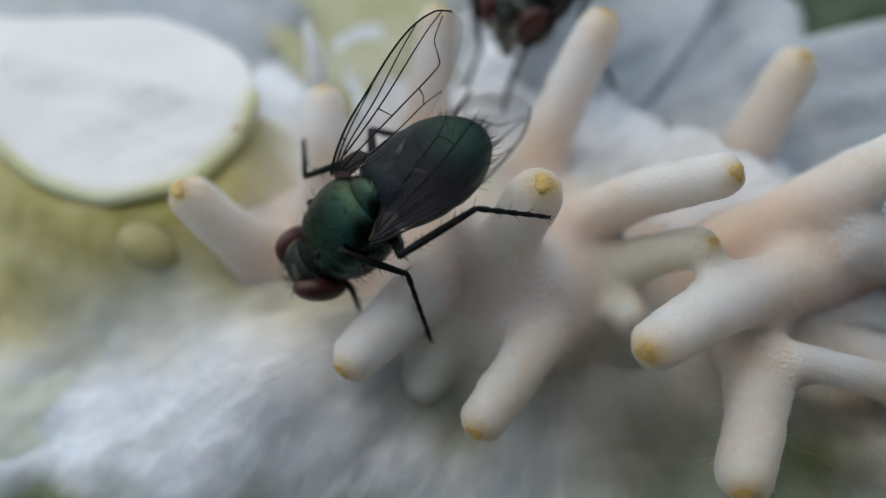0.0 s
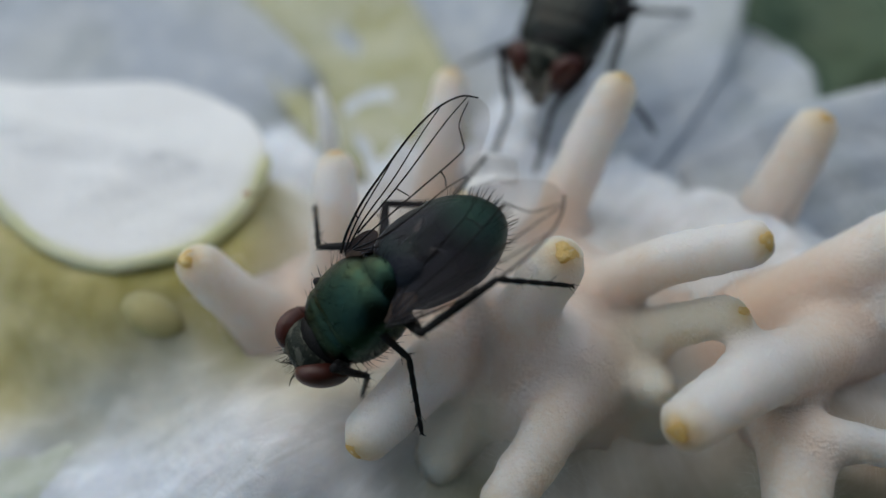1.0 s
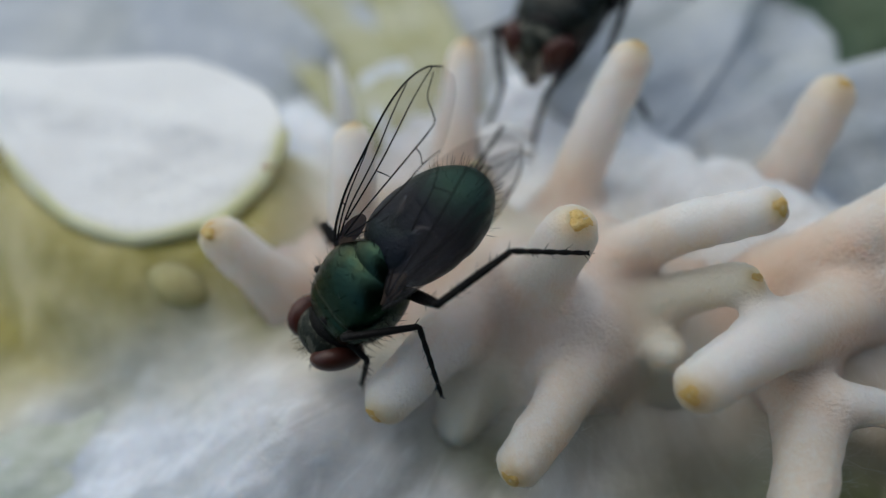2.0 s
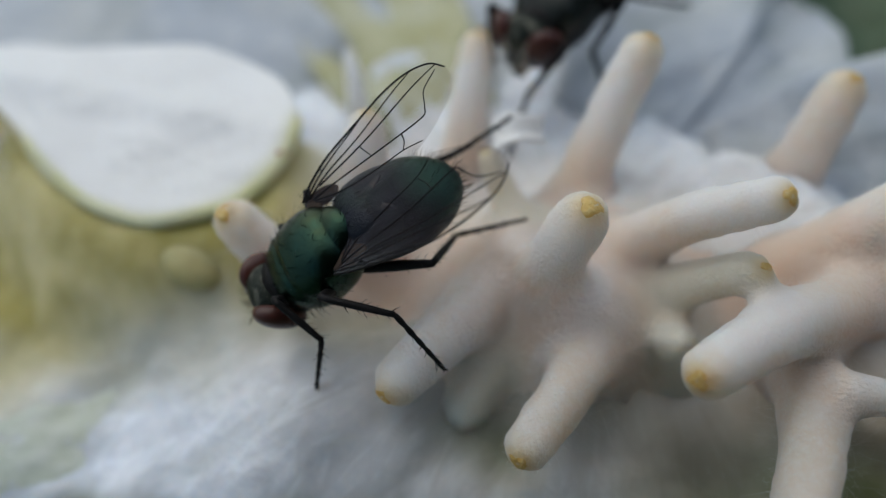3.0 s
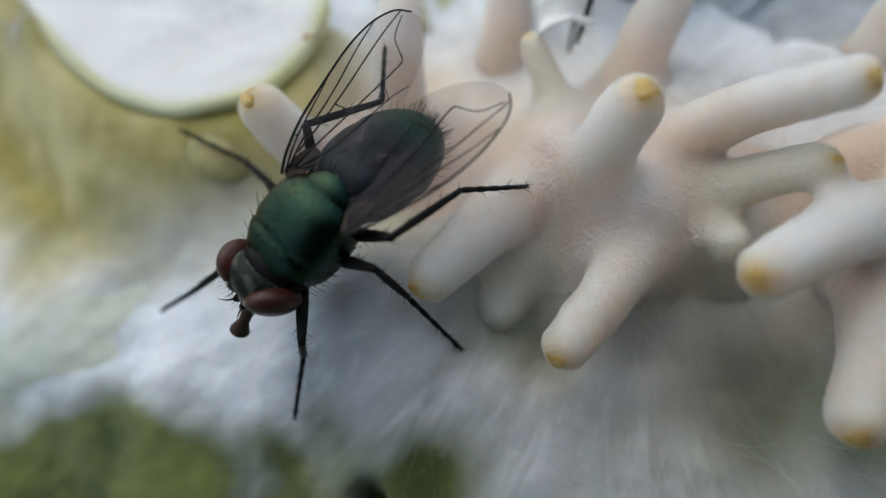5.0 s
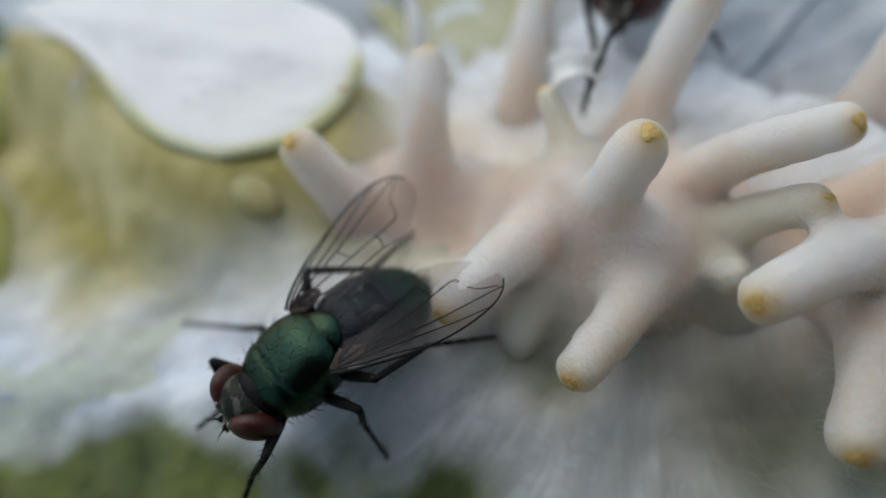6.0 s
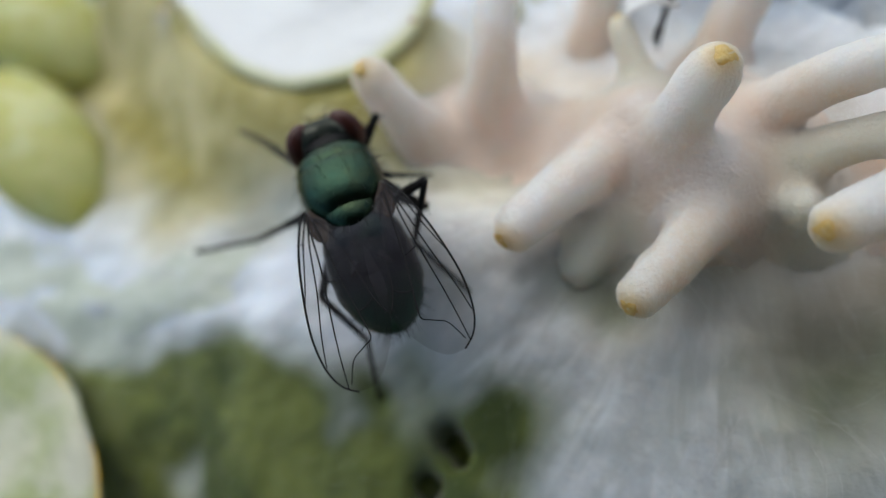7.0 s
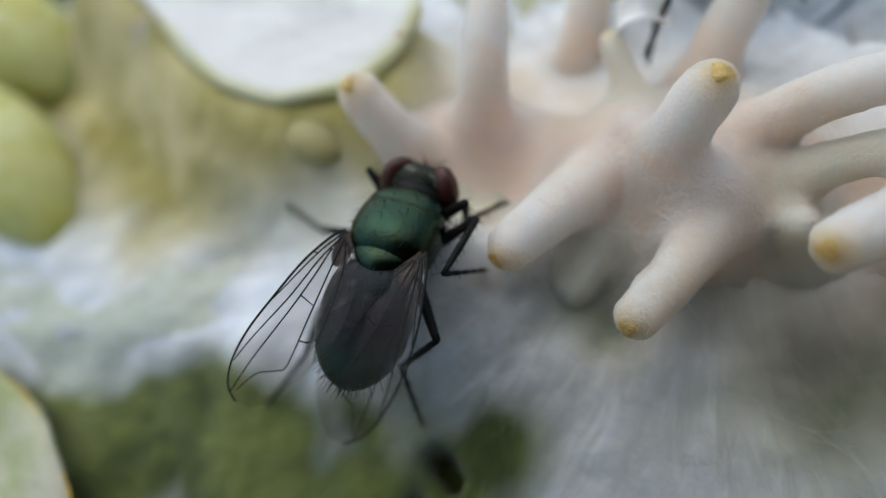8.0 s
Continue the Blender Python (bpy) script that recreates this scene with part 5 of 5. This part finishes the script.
    move_leg(fly_limbs, "hind", 1, [
        (0, 3.56, -4.98, -4.72, 2.22, -3.3, -3.45), (0.5, 3.3, -5.25, -4.48, 2.09, -3.46, -3.21), (1, 3.49, -5.85, -4.53, 2.35, -4.03, -3.27), (1.5, 3.39, -5.4, -5.66, 2.19, -3.61, -4.39),
        (2.8, 2.23, -6.97, -5.5, 1.66, -4.89, -4.23), (3, 2.52, -7.47, -4.63, 1.65, -5.8, -2.99), (3.5, 2.6, -6, -2.7), (4, 3.88, -5.18, -3.03, 1.94, -4.58, -1.59),
        (4.5, 3.14, -5.93, -2.29, 1.47, -4.63, -0.96), (5, 3.34, -6.4, -1.76, 1.51, -4.96, -0.85), (5.2, 2.77, -6.99, -0.79, 1.29, -5.1, -0.1), (6.3, 2.4, -6.4, -2.6),
        (6.5, 0.89, -6.01, -1.84, 0.8, -3.86, -0.57), (7, 2.59, -4.67, -2.78, 1.51, -2.81, -1.51), (7.5, 2.72, -3.88, -2.86, 1.36, -2.21, -1.6), (8, 1.79, -4.86, -5.2, 0.9, -3.82, -3.11)])
    move_leg(fly_limbs, "middle", 1, [
        (0, 4.5, -0.19, -0.87, 2.31, -0.37, 0.42), (0.5, 4, 0.04, -1.28, 1.83, -0.32, 0.02), (1, 4.75, -0.63, -1.32, 2.56, -0.56, -0.03), (1.5, 6.36, 1.74, -3.7, 4.31, 0.92, -2.41),
        (2.8, 3.6, 0.4, -2.4), (4, 3.4, 0.4, -2.4), (4.5, 4.2, 0.3, -2.4), (5, 7.17, 0.41, -1.93, 4.8, -0.37, -2.46),
        (5.2, 6.24, 1.93, -3.24, 4.09, 0.58, -3.04), (6.3, 6.17, 2.59, -3.16, 4.34, 0.83, -2.95), (6.5, 3.2, -0.2, -2.5), (7, 2.93, -0.36, -1.95, 1.02, -0.48, -0.27),
        (7.5, 3.52, 1.02, -2.08, 2.42, -0.58, -0.43), (8, 2.69, -0.14, -1.78, 1.95, -1.69, 0.1)])
    move_leg(fly_limbs, "front", 1, [
        (0, 1.3, 1.8, -2), (3, 1.3, 2, -2), (3.5, 1.9, 3.4, -2.2), (4, 2.04, 4.21, -0.85, 1.36, 2.49, 0.24),
        (4.5, 4.36, 4.36, -1.25, 3.03, 2.9, -2.08), (5, 3.37, 5.37, -2.75, 2.41, 3.7, -1.8), (5.2, 2.29, 5.85, -2.73, 1.7, 4.02, -1.77), (6.3, 1.6, 3.2, -2.4),
        (7, 1.4, 3, -2.4), (7.5, 0.96, 3.39, -1.2, 1.79, 1.94, 0.16), (8, 2.41, 2.96, -2.1, 1.51, 1.22, -1.21)])
    walk(fly_wings[1], [(t, wing_pose(1, sweep, lift)) for t, sweep, lift in (
        (0, 14.7, -3), (0.5, 9.3, -3.1), (1, 11.7, -2.8), (1.5, 10.9, -3.1), (2.8, 13.7, -3), (3, 10.3, -3.3), (3.5, 5.2, -2.8), (4, 6.4, -3.1),
        (4.5, 6.7, -1.8), (5, 9.1, -1.9), (5.2, 12.2, -2.4), (6.3, 16.2, -1), (6.5, 1.7, -2), (6.7, 1.3, -2.2), (7, 5.3, -2.3), (7.5, 6.8, -1.9),
        (8, 2.1, -2.2))])
    walk(fly_wings[-1], [(t, wing_pose(-1, sweep, lift)) for t, sweep, lift in (
        (0, 1.9, -2.6), (0.5, 8.2, -3.1), (1, 4.3, -3.1), (1.5, -1.2, -3.2), (2.8, 0.4, -3.2), (3, 5.5, -3.1), (3.5, 7, -3.2), (4, 5.3, -3.1),
        (4.5, 6.8, -3), (5, 6.2, -3.7), (5.2, 7.6, -3.6), (6.3, 11.2, -2.4), (6.5, 9.3, -2), (6.7, 7.7, -1.7), (7, 3.5, -1.3), (7.5, 5.1, -1.9),
        (8, 8.4, -1.7))])

    drawn_in = Matrix.Translation(Vector((0, -0.70, 0.30)) * MM)
    reaching = Matrix.Translation(Vector((0, 0.50, -0.10)) * MM)
    walk(fly_tongue, [(0, drawn_in), (3.5, drawn_in), (4.3, reaching), (5.2, reaching), (6.0, drawn_in), (8, drawn_in)])
    walk(other_tongue, [(0, drawn_in), (8, drawn_in)])

    walk(other_fly, [(t, pose(x * MM, y * MM, z * MM, rx, ry, rz)) for t, x, y, z, rx, ry, rz in (
        (0, 3.85, 13.0, 3.6, -10, 0, 148), (0.5, 4.1, 13.3, 3.6, -10, 0, 146), (1, 4.47, 13.8, 3.6, -10, 0, 152), (1.5, 4.15, 13.25, 3.6, -10, 0, 153), (2.8, 3.0, 13.2, 3.6, -10, 0, 142), (3, 2.9, 13.2, 3.6, -10, 0, 142),
        (3.5, 3.68, 12.7, 3.6, -10, 0, 147), (4, 3.72, 13.0, 3.6, -10, 0, 157), (4.5, 3.9, 13.3, 3.5, -10, 0, 157), (5, 3.9, 13.2, 3.4, -10, 0, 157), (6.3, 3.8, 12.6, 3.3, -10, 0, 158), (8, 3.8, 12.6, 3.3, -10, 0, 158))])
    move_leg(other_limbs, "front", 1, [(0, 0.7, 4.4, -1.6), (1.5, 0.6, 4.8, -1.7), (3, 0.9, 4.2, -1.6), (4, 0.4, 4.8, -1.6), (4.5, 0.0, 5.1, -1.4), (8, -0.1, 5.1, -1.3)])
    move_leg(other_limbs, "front", -1, [(0, -0.8, 4.0, -1.6), (1.5, -0.9, 4.2, -1.7), (3, -1.4, 4.6, -1.6), (4, -1.0, 4.8, -0.8), (4.5, -0.5, 5.4, -0.1), (5.2, -0.5, 5.6, 0.0), (6.3, -0.3, 5.85, 0.05), (8, -0.3, 5.85, 0.05)])
    for (name, s), feet in {("middle", -1): (-3.6, 1.0), ("middle", 1): (3.5, 0.6), ("hind", -1): (-3.0, -4.4), ("hind", 1): (2.8, -4.6)}.items():
        move_leg(other_limbs, name, s, [(0, feet[0], feet[1], -2.1), (1.5, feet[0] * 1.1, feet[1], -2.1), (3.0, feet[0], feet[1] + 0.4, -2.1), (4.0, feet[0] * 0.9, feet[1], -2.1), (8.0, feet[0], feet[1], -2.1)])
    for s in (-1, 1):
        walk(other_wings[s], [(0, wing_pose(s, 16, 6)), (8, wing_pose(s, 16, 6))])


motions()
